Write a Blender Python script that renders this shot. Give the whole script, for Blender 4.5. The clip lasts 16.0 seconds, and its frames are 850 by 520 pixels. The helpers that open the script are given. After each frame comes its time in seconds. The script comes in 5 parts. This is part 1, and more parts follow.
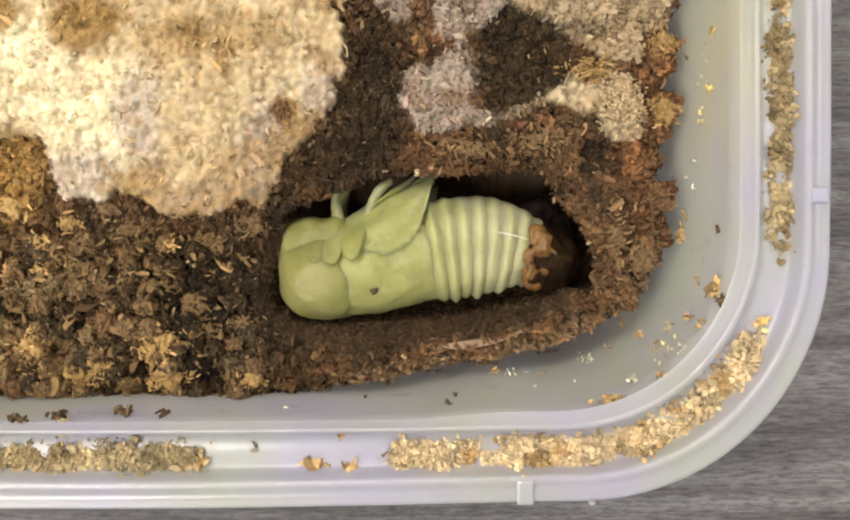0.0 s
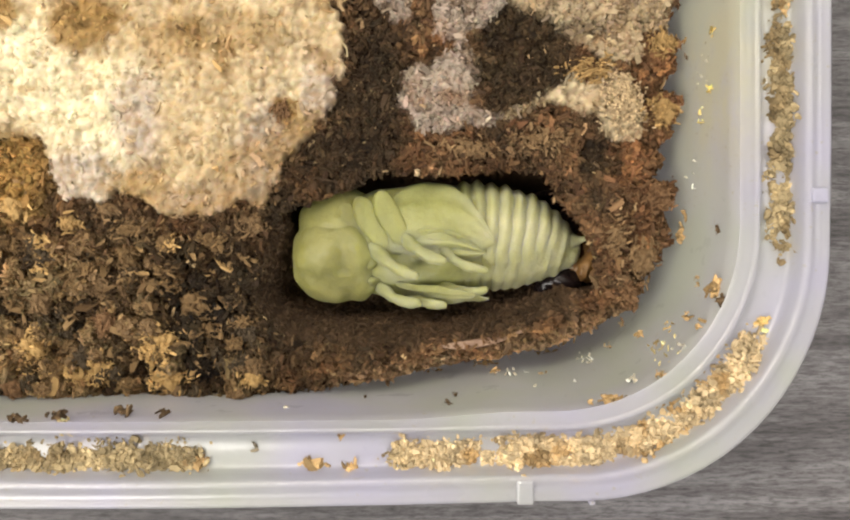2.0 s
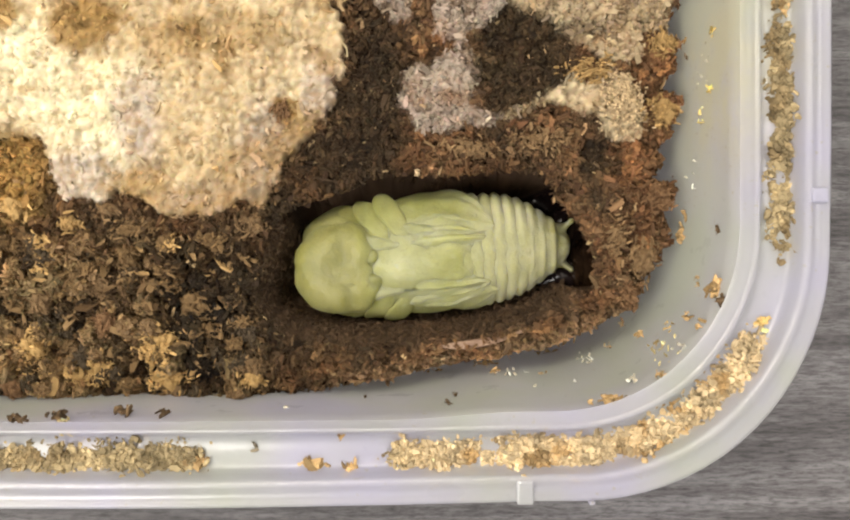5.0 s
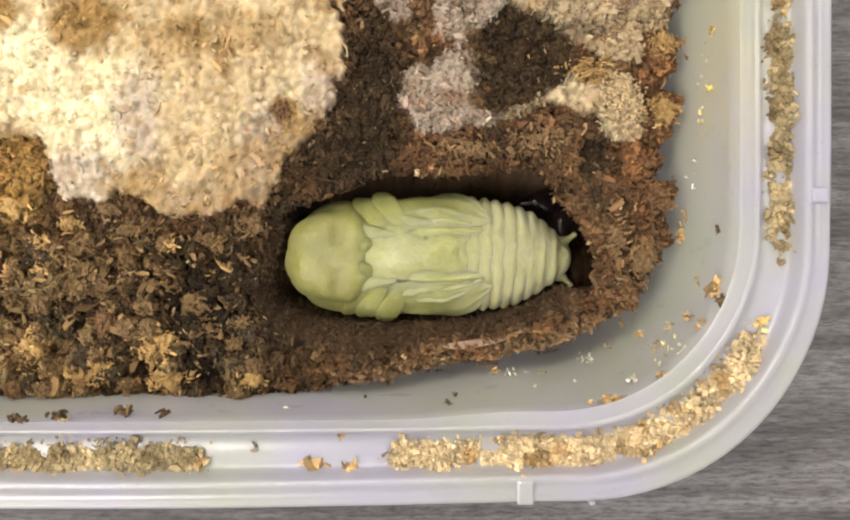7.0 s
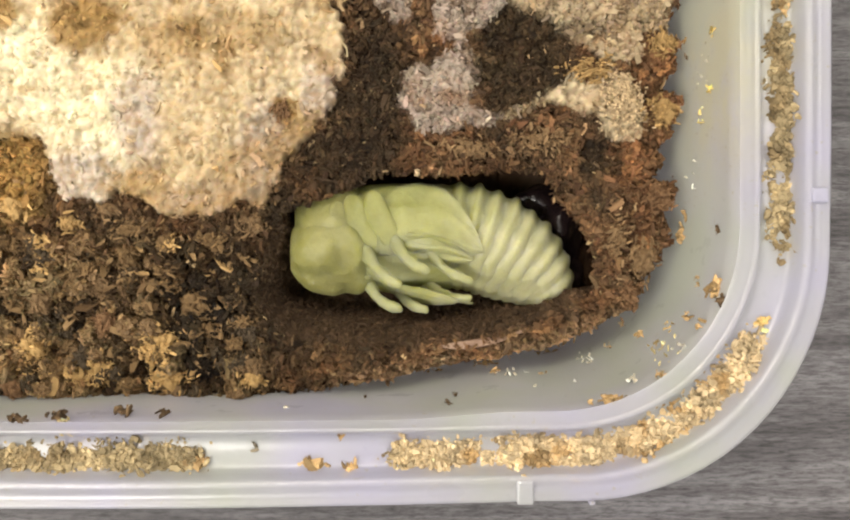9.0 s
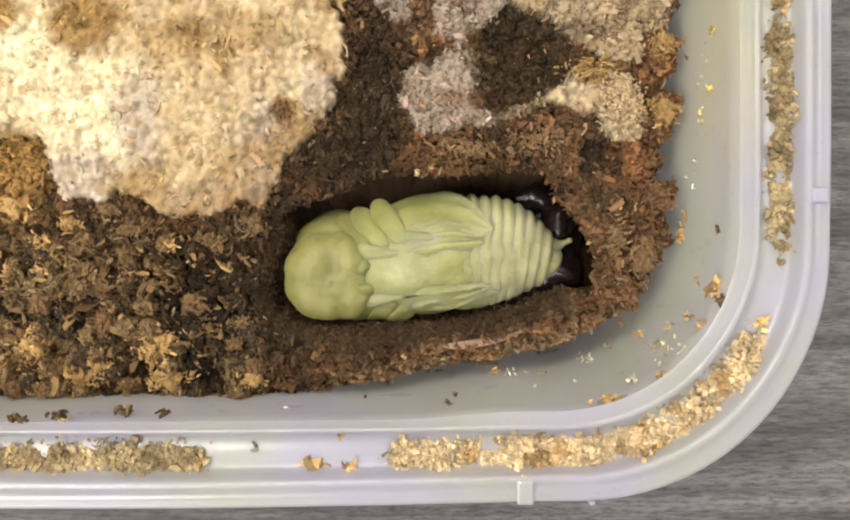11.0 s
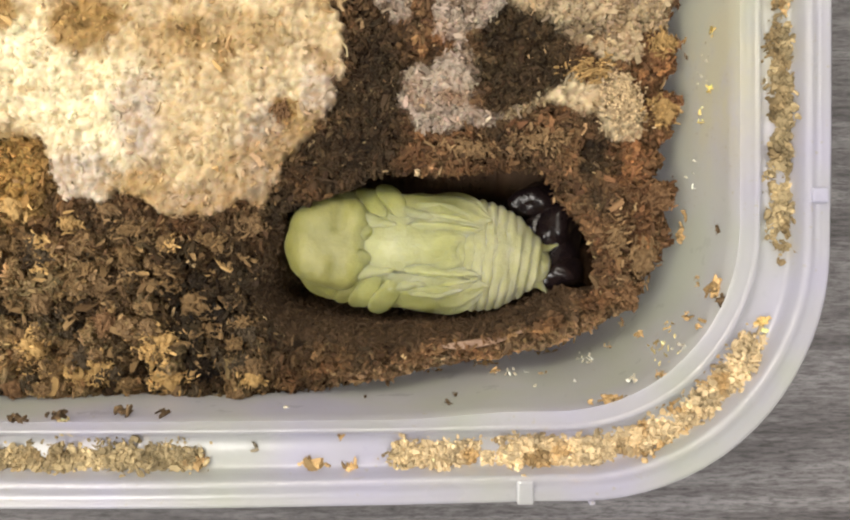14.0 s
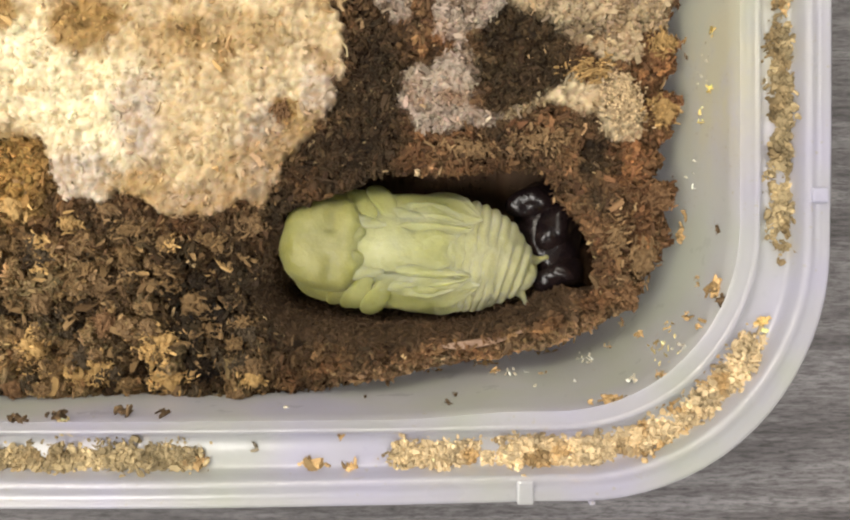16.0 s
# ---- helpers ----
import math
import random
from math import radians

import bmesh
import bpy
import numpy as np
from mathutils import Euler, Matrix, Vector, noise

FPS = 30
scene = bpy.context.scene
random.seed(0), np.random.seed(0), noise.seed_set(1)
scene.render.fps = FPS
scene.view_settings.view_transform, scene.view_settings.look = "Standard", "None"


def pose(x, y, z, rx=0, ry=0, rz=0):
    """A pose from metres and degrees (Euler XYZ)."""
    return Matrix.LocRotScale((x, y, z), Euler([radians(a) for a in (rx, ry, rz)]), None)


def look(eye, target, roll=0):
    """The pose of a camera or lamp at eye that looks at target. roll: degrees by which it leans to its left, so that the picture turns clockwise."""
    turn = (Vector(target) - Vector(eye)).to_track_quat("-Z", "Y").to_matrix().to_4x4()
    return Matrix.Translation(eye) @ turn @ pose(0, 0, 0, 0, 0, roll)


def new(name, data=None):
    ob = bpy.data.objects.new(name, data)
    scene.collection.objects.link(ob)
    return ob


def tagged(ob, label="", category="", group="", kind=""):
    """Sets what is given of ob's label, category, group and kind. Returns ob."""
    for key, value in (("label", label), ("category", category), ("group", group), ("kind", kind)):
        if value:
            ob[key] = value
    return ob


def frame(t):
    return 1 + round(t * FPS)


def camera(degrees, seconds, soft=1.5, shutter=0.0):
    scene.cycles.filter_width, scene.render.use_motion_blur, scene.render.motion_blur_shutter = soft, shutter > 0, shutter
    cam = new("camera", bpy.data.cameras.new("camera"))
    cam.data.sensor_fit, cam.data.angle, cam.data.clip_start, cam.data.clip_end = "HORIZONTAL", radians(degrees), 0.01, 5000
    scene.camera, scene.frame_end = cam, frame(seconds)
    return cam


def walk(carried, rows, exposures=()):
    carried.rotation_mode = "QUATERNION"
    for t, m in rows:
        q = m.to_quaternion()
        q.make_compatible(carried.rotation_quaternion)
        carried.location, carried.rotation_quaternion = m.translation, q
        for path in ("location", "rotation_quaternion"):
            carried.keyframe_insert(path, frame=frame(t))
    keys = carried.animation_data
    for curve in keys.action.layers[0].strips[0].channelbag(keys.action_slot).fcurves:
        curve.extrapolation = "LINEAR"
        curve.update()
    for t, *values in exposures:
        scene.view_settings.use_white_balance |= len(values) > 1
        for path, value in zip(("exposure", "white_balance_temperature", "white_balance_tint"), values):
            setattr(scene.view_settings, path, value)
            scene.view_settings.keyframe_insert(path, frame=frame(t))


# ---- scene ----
MM = 0.001

cam = camera(50, 16.0, soft=2.2)
walk(cam, [(0, pose(0, 0, 0.210)), (16, pose(0, 0, 0.210))],
     exposures=[(0, -0.06), (0.5, -0.12), (1.5, -0.13), (2.0, -0.06), (2.5, 0.0), (12.5, 0.0), (16, -0.05)])

# ---- light: two overhead panels and an added fill, all unseen, in a closed, pale room ----
world = bpy.data.worlds.new("room_air")
world.use_nodes = True
world.node_tree.nodes["Background"].inputs[0].default_value = (0.9, 0.95, 1.0, 1)
world.node_tree.nodes["Background"].inputs[1].default_value = 0.05
scene.world = world


def panel_lamp(eye, target, sx, sy, watts, colour):
    data = bpy.data.lights.new("ceiling_panel", "AREA")
    data.shape, data.size, data.size_y, data.energy, data.color = "RECTANGLE", sx, sy, watts, colour
    ob = new("ceiling_panel", data)
    ob.matrix_world = look(eye, target)
    return ob


panel_lamp((-0.35, 0.60, 1.62), (0, 0, 0.05), 1.4, 0.9, 44, (1.0, 0.925, 0.785))
panel_lamp((-0.62, -0.50, 1.62), (0, 0, 0.05), 1.0, 0.8, 46, (1.0, 0.955, 0.885))
# fill lamp added on the right to lift the shadows; no such source is known
panel_lamp((1.05, 0.45, 1.62), (0, 0, 0.05), 1.0, 0.8, 21, (1.0, 0.965, 0.915))


# ---- materials ----
def material(name, rough=0.6, metal=0.0, spec=0.5):
    m = bpy.data.materials.new(name)
    m.use_nodes = True
    nt = m.node_tree
    b = nt.nodes["Principled BSDF"]
    b.inputs["Roughness"].default_value = rough
    b.inputs["Metallic"].default_value = metal
    b.inputs["Specular IOR Level"].default_value = spec
    return m, nt, b


def node(nt, kind, **vals):
    n = nt.nodes.new(kind)
    for k, v in vals.items():
        n.inputs[k].default_value = v
    return n


def coords(nt, scale=(1, 1, 1)):
    tc = nt.nodes.new("ShaderNodeTexCoord")
    mp = nt.nodes.new("ShaderNodeMapping")
    mp.inputs["Scale"].default_value = scale
    nt.links.new(tc.outputs["Object"], mp.inputs["Vector"])
    return mp.outputs["Vector"]


def noise_tex(nt, vec, scale, detail=4.0, rough=0.6):
    n = node(nt, "ShaderNodeTexNoise", Scale=scale, Detail=detail, Roughness=rough)
    nt.links.new(vec, n.inputs["Vector"])
    return n.outputs["Fac"]


def ramp(nt, fac, stops):
    r = nt.nodes.new("ShaderNodeValToRGB")
    while len(r.color_ramp.elements) < len(stops):
        r.color_ramp.elements.new(0.5)
    for e, (p, c) in zip(r.color_ramp.elements, stops):
        e.position, e.color = p, (*c, 1)
    nt.links.new(fac, r.inputs["Fac"])
    return r.outputs["Color"]


def mixed(nt, mode, fac, a, b):
    n = nt.nodes.new("ShaderNodeMix")
    n.data_type, n.blend_type = "RGBA", mode
    for socket, v in ((n.inputs[0], fac), (n.inputs[6], a), (n.inputs[7], b)):
        if isinstance(v, bpy.types.NodeSocket):
            nt.links.new(v, socket)
        elif isinstance(v, tuple):
            socket.default_value = (*v, 1)
        else:
            socket.default_value = v
    return n.outputs[2]


def bump(nt, b, height, strength, distance):
    n = node(nt, "ShaderNodeBump", Strength=strength, Distance=distance)
    nt.links.new(height, n.inputs["Height"])
    nt.links.new(n.outputs["Normal"], b.inputs["Normal"])


def chip_material(name, by_object=False):
    """Wood shavings: a tint a piece, with grain and fine fibres."""
    m, nt, b = material(name, 0.82, spec=0.25)
    v = coords(nt)
    grain = ramp(nt, noise_tex(nt, v, 900, 5, 0.7), [(0.3, (0.88, 0.875, 0.86)), (0.7, (1.09, 1.085, 1.07))])
    if by_object:
        info = nt.nodes.new("ShaderNodeObjectInfo")
        tint = ramp(nt, info.outputs["Random"], [(0.0, (0.10, 0.058, 0.026)), (0.3, (0.18, 0.112, 0.052)),
                                                (0.75, (0.22, 0.142, 0.066)), (0.93, (0.30, 0.19, 0.082)), (1.0, (0.42, 0.27, 0.115))])
    else:
        at = nt.nodes.new("ShaderNodeAttribute")
        at.attribute_name = "tint"
        tint = at.outputs["Color"]
    nt.links.new(mixed(nt, "MULTIPLY", 1.0, tint, grain), b.inputs["Base Color"])
    bump(nt, b, noise_tex(nt, v, 1800, 3, 0.6), 0.3, 0.0002)
    return m


def plastic_material(name, clear, base):
    """Milky polypropylene: part diffuse, part translucent, partly see-through, with a soft gloss."""
    m, nt, b = material(name, 0.32, spec=0.5)
    v = coords(nt)
    smear = ramp(nt, noise_tex(nt, v, 45, 5, 0.65), [(0.35, tuple(c * 0.93 for c in base)), (0.65, base)])
    film = ramp(nt, noise_tex(nt, v, 34, 3, 0.5), [(0.36, (0.93, 0.98, 0.76)), (0.5, (0.99, 0.985, 0.97)), (0.62, (0.96, 0.935, 1.10))])
    smear = mixed(nt, "MULTIPLY", 1.0, smear, film)
    # a dried yellow smear high on one side
    mp = nt.nodes.new("ShaderNodeMapping")
    mp.inputs["Location"].default_value = (-3.03, -1.25, -2.2)
    mp.inputs["Scale"].default_value = (62, 40, 40)
    nt.links.new(nt.nodes["Texture Coordinate"].outputs["Object"], mp.inputs["Vector"])
    ball = nt.nodes.new("ShaderNodeTexGradient")
    ball.gradient_type = "SPHERICAL"
    nt.links.new(mp.outputs["Vector"], ball.inputs["Vector"])
    patch = mixed(nt, "MULTIPLY", 1.0, ball.outputs["Color"], ramp(nt, noise_tex(nt, v, 130, 5, 0.7), [(0.35, (0.3,) * 3), (0.6, (1.6,) * 3)]))
    smear = mixed(nt, "MIX", patch, smear, (0.86, 0.82, 0.58))
    # fine dried dust, thicker in places
    dust = ramp(nt, noise_tex(nt, v, 1100, 2, 0.5), [(0.66, (0.0,) * 3), (0.71, (1.0,) * 3)])
    drift = ramp(nt, noise_tex(nt, v, 70, 3, 0.6), [(0.46, (0.0,) * 3), (0.62, (1.0,) * 3)])
    smear = mixed(nt, "MIX", mixed(nt, "MULTIPLY", 1.0, dust, drift), smear, (0.62, 0.55, 0.36))
    nt.links.new(smear, b.inputs["Base Color"])
    nt.links.new(ramp(nt, noise_tex(nt, v, 160, 4), [(0.3, (0.24,) * 3), (0.7, (0.46,) * 3)]), b.inputs["Roughness"])
    bump(nt, b, noise_tex(nt, v, 120, 3), 0.08, 0.001)
    thin = node(nt, "ShaderNodeBsdfTranslucent", Color=(*base, 1))
    see = node(nt, "ShaderNodeBsdfTransparent", Color=(0.93, 0.95, 0.97, 1))
    m1, m2 = nt.nodes.new("ShaderNodeMixShader"), nt.nodes.new("ShaderNodeMixShader")
    m1.inputs[0].default_value, m2.inputs[0].default_value = 0.52, clear
    nt.links.new(b.outputs[0], m1.inputs[1])
    nt.links.new(thin.outputs[0], m1.inputs[2])
    nt.links.new(m1.outputs[0], m2.inputs[1])
    nt.links.new(see.outputs[0], m2.inputs[2])
    sheen, m3 = node(nt, "ShaderNodeBsdfGlossy", Roughness=0.24), nt.nodes.new("ShaderNodeMixShader")
    m3.inputs[0].default_value = 0.045
    nt.links.new(m2.outputs[0], m3.inputs[1])
    nt.links.new(sheen.outputs[0], m3.inputs[2])
    nt.links.new(m3.outputs[0], nt.nodes["Material Output"].inputs["Surface"])
    return m


def table_material():
    """Grey wood-look laminate, its grain running along the table."""
    m, nt, b = material("grey_laminate", 0.55, spec=0.35)
    v = coords(nt, (0.05, 1, 1))
    broad = noise_tex(nt, v, 260, 5, 0.65)
    fine = noise_tex(nt, coords(nt, (0.17, 1, 1)), 1300, 6, 0.8)
    c1 = ramp(nt, broad, [(0.34, (0.066, 0.061, 0.065)), (0.5, (0.118, 0.112, 0.119)), (0.66, (0.184, 0.177, 0.188))])
    c2 = ramp(nt, fine, [(0.38, (0.36, 0.35, 0.35)), (0.57, (1.28, 1.28, 1.28))])
    nt.links.new(mixed(nt, "MULTIPLY", 0.85, c1, c2), b.inputs["Base Color"])
    bump(nt, b, fine, 0.25, 0.0004)
    return m


def flesh_material(name, depth, rough, thin=0.0):
    """Soft, waxy, half-translucent skin; its pigment varies along the body, with shade painted in at the head."""
    m, nt, b = material(name, rough, spec=0.4)
    v = coords(nt)
    at = nt.nodes.new("ShaderNodeAttribute")
    at.attribute_name = "tint"
    mottle = ramp(nt, noise_tex(nt, v, 190, 5, 0.6), [(0.3, (0.82, 0.83, 0.74)), (0.7, (1.14, 1.12, 1.18))])
    col = mixed(nt, "MULTIPLY", 1.0, at.outputs["Color"], mottle)
    nt.links.new(col, b.inputs["Base Color"])
    b.inputs["Subsurface Weight"].default_value = 1.0
    b.inputs["Subsurface Radius"].default_value = (1.0, 0.95, 0.5)
    b.inputs["Subsurface Scale"].default_value = depth
    bump(nt, b, noise_tex(nt, v, 420, 5, 0.65), 0.45, 0.0010)
    if thin:
        t, mx = nt.nodes.new("ShaderNodeBsdfTranslucent"), nt.nodes.new("ShaderNodeMixShader")
        c, mc = nt.nodes.new("ShaderNodeBsdfTransparent"), nt.nodes.new("ShaderNodeMixShader")
        nt.links.new(col, t.inputs["Color"])
        mx.inputs[0].default_value, mc.inputs[0].default_value = thin, thin * 0.3
        nt.links.new(b.outputs[0], mx.inputs[1])
        nt.links.new(t.outputs[0], mx.inputs[2])
        nt.links.new(mx.outputs[0], mc.inputs[1])
        nt.links.new(c.outputs[0], mc.inputs[2])
        nt.links.new(mc.outputs[0], nt.nodes["Material Output"].inputs["Surface"])
    return m


def husk_material(name, c_dark, c_light, rough, relief=0.5, clear=0.0):
    m, nt, b = material(name, rough, spec=0.28)
    v = coords(nt)
    nt.links.new(ramp(nt, noise_tex(nt, v, 240, 5), [(0.35, c_dark), (0.7, c_light)]), b.inputs["Base Color"])
    bump(nt, b, noise_tex(nt, v, 420, 4), relief, 0.0008)
    if clear:
        see, mx = node(nt, "ShaderNodeBsdfTransparent", Color=(0.75, 0.6, 0.45, 1)), node(nt, "ShaderNodeMixShader", Fac=clear)
        nt.links.new(b.outputs[0], mx.inputs[1])
        nt.links.new(see.outputs[0], mx.inputs[2])
        nt.links.new(mx.outputs[0], nt.nodes["Material Output"].inputs["Surface"])
    return m


def paint_material(name, base):
    m, nt, b = material(name, 0.8, spec=0.3)
    nt.links.new(ramp(nt, noise_tex(nt, coords(nt), 3, 5), [(0.3, tuple(c * 0.94 for c in base)), (0.7, base)]), b.inputs["Base Color"])
    return m


CHIPS = chip_material("wood_shavings")
LOOSE_CHIP = chip_material("loose_shaving", True)
PLASTIC = plastic_material("milky_polypropylene", 0.09, (0.82, 0.82, 0.86))
RIM_PLASTIC = plastic_material("milky_polypropylene_rim", 0.33, (0.74, 0.74, 0.80))
TABLE = table_material()
SKIN = flesh_material("pupal_skin", 0.0042, 0.42)
RING_SKIN = flesh_material("abdomen_skin", 0.0032, 0.44)
WING = flesh_material("wing_case_skin", 0.0026, 0.45, 0.12)
LIMB = flesh_material("limb_skin", 0.0022, 0.45, 0.22)
UMBER = husk_material("umber_shed_skin", (0.012, 0.007, 0.005), (0.034, 0.019, 0.010), 0.16, 0.3, 0.3)
HUSK = husk_material("dark_shed_skin", (0.006, 0.004, 0.005), (0.020, 0.012, 0.011), 0.20, 0.22)
AMBER = husk_material("amber_shed_skin", (0.10, 0.048, 0.016), (0.27, 0.145, 0.05), 0.3)
# near-white, for the highlight lines on the wet old skin
GLINT = husk_material("white_glint", (0.60, 0.60, 0.50), (0.80, 0.80, 0.68), 0.25)
FLAP = husk_material("pale_lining", (0.17, 0.10, 0.065), (0.36, 0.24, 0.17), 0.42)
WALL_PAINT = paint_material("pale_wall_paint", (0.72, 0.72, 0.70))
FLOOR_PAINT = paint_material("brown_floor", (0.22, 0.16, 0.11))


# ---- mesh helpers ----
def link_mesh(name, verts, faces, mat, smooth=False):
    me = bpy.data.meshes.new(name)
    me.from_pydata([tuple(v) for v in verts], [], faces)
    me.materials.append(mat)
    if smooth:
        me.shade_smooth()
    me.update()
    return me


def part(name, me, parent=None, label=""):
    ob = new(name, me)
    ob.parent = parent
    return tagged(ob, label)


def box_mesh(name, lo, hi, mat, bevel=0.0):
    bm = bmesh.new()
    bmesh.ops.create_cube(bm, size=1)
    for v in bm.verts:
        v.co = Vector([lo[i] + (v.co[i] + 0.5) * (hi[i] - lo[i]) for i in range(3)])
    if bevel:
        bmesh.ops.bevel(bm, geom=list(bm.edges), offset=bevel, segments=2, affect="EDGES", profile=0.5)
    me = bpy.data.meshes.new(name)
    bm.to_mesh(me)
    bm.free()
    me.materials.append(mat)
    return me


def loft(name, rings, mat, closed=True, turns=28):
    """A smooth skin over rings (x, yc, zc, ry, rz), in mm; the ends come to a point."""
    verts, faces = [], []
    for x, yc, zc, ry, rz in rings:
        for k in range(turns):
            a = 2 * math.pi * k / turns
            verts.append(Vector((x, yc + ry * math.cos(a), zc + rz * math.sin(a))) * MM)
    for i in range(len(rings) - 1):
        for k in range(turns):
            j = (k + 1) % turns
            faces.append((i * turns + k, i * turns + j, (i + 1) * turns + j, (i + 1) * turns + k))
    if closed:
        faces.append(tuple(range(turns))[::-1])
        faces.append(tuple(range((len(rings) - 1) * turns, len(rings) * turns)))
    return link_mesh(name, verts, faces, mat, True)


def blend_rings(keys, steps=6):
    """Rings between the given ones, along a smooth curve, with rounded end caps."""
    keys = np.array(keys, float)
    out = []
    n = len(keys)
    for i in range(n - 1):
        p0, p1, p2, p3 = keys[max(i - 1, 0)], keys[i], keys[i + 1], keys[min(i + 2, n - 1)]
        for s in range(steps):
            t = s / steps
            q = 0.5 * (2 * p1 + (p2 - p0) * t + (2 * p0 - 5 * p1 + 4 * p2 - p3) * t * t + (3 * p1 - p0 - 3 * p2 + p3) * t ** 3)
            q[3:] = np.maximum(q[3:], 0.02)
            out.append(tuple(q))
    out.append(tuple(keys[-1]))
    return out


def tube(name, path, radii, mat, turns=12, steps=5, flat=1.0, wobble=0.0, seed=0):
    """A tapering limb along a smooth path, in mm, with round ends."""
    rnd = random.Random(seed)
    pts = np.array([(*p, r) for p, r in zip(path, radii)], float)
    rows = []
    n = len(pts)
    for i in range(n - 1):
        p0, p1, p2, p3 = pts[max(i - 1, 0)], pts[i], pts[i + 1], pts[min(i + 2, n - 1)]
        for s in range(steps):
            t = s / steps
            rows.append(0.5 * (2 * p1 + (p2 - p0) * t + (2 * p0 - 5 * p1 + 4 * p2 - p3) * t * t + (3 * p1 - p0 - 3 * p2 + p3) * t ** 3))
    rows.append(pts[-1])
    a, b = rows[0], rows[-1]
    da, db = rows[0][:3] - rows[1][:3], rows[-1][:3] - rows[-2][:3]
    da, db = da / np.linalg.norm(da), db / np.linalg.norm(db)
    caps_a = [np.array([*(a[:3] + da * a[3] * math.sin(u)), a[3] * math.cos(u) + 0.01]) for u in (1.5, 1.1, 0.6)]
    caps_b = [np.array([*(b[:3] + db * b[3] * math.sin(u)), b[3] * math.cos(u) + 0.01]) for u in (0.6, 1.1, 1.5)]
    rows = caps_a + rows + caps_b
    verts, faces = [], []
    for i, r in enumerate(rows):
        d = Vector((rows[min(i + 1, len(rows) - 1)] - rows[max(i - 1, 0)])[:3]).normalized()
        side = d.cross(Vector((0, 0.15, 1))).normalized()
        up = side.cross(d)
        for k in range(turns):
            a = 2 * math.pi * k / turns
            rr = r[3] * (1 + wobble * rnd.uniform(-1, 1))
            verts.append((Vector(r[:3]) + side * rr * math.cos(a) + up * rr * flat * math.sin(a)) * MM)
    for i in range(len(rows) - 1):
        for k in range(turns):
            j = (k + 1) % turns
            faces.append((i * turns + k, i * turns + j, (i + 1) * turns + j, (i + 1) * turns + k))
    faces.append(tuple(range(turns))[::-1])
    faces.append(tuple(range((len(rows) - 1) * turns, len(rows) * turns)))
    return link_mesh(name, verts, faces, mat, True)


def lattice_noise(x, y, size, seed):
    """Smooth random field from -1 to 1 over the plan, with features of that size."""
    rng = np.random.RandomState(seed)
    g = rng.uniform(-1, 1, (256, 256))
    u, v = x / size + 100.37, y / size + 90.71
    i, j = np.floor(u).astype(int), np.floor(v).astype(int)
    fu, fv = u - i, v - j
    fu, fv = fu * fu * (3 - 2 * fu), fv * fv * (3 - 2 * fv)
    i, j = i % 255, j % 255
    return ((g[i, j] * (1 - fu) + g[i + 1, j] * fu) * (1 - fv) + (g[i, j + 1] * (1 - fu) + g[i + 1, j + 1] * fu) * fv)


def fractal(x, y, size, octaves, seed):
    out, amp, tot = 0, 1.0, 0.0
    for k in range(octaves):
        out, tot = out + amp * lattice_noise(x, y, size / 2 ** k, seed + k), tot + amp
        amp *= 0.55
    return out / tot


def clumps(x, y, size, seed):
    """Packed clumps of that size: how domed (0 at the gaps, 1 on top) and a number for each clump."""
    rng = np.random.RandomState(seed)
    jit, ids = rng.uniform(0.05, 0.95, (128, 128, 2)), rng.uniform(0, 1, (128, 128))
    x, y = x + 0.3 * size * fractal(x, y, size * 0.6, 2, seed + 1), y + 0.3 * size * fractal(x, y, size * 0.6, 2, seed + 7)
    u, v = x / size + 60.3, y / size + 60.7
    i, j = np.floor(u).astype(int), np.floor(v).astype(int)
    f1, f2, who = np.full(u.shape, 9.0), np.full(u.shape, 9.0), np.zeros(u.shape)
    for di in (-1, 0, 1):
        for dj in (-1, 0, 1):
            a, b = (i + di) % 128, (j + dj) % 128
            d = np.hypot(i + di + jit[a, b, 0] - u, j + dj + jit[a, b, 1] - v)
            near = d < f1
            f2 = np.where(near, f1, np.minimum(f2, d))
            who = np.where(near, ids[a, b], who)
            f1 = np.where(near, d, f1)
    return smooth01((f2 - f1) / 0.5), who


def inside(x, y, poly):
    """Distance from the outline, positive within it."""
    best = np.full(x.shape, 1e9)
    odd = np.zeros(x.shape, bool)
    n = len(poly)
    for k in range(n):
        (ax, ay), (bx, by) = poly[k], poly[(k + 1) % n]
        ex, ey = bx - ax, by - ay
        t = np.clip(((x - ax) * ex + (y - ay) * ey) / (ex * ex + ey * ey + 1e-12), 0, 1)
        best = np.minimum(best, np.hypot(x - ax - t * ex, y - ay - t * ey))
        cross = (ay > y) != (by > y)
        xi = ax + (y - ay) * ex / (ey if abs(ey) > 1e-9 else 1e-9)
        odd ^= cross & (x < xi)
    return np.where(odd, best, -best)


def smooth01(v):
    v = np.clip(v, 0, 1)
    return v * v * (3 - 2 * v)


def smooth_step(v):
    v = min(max(v, 0.0), 1.0)
    return v * v * (3 - 2 * v)


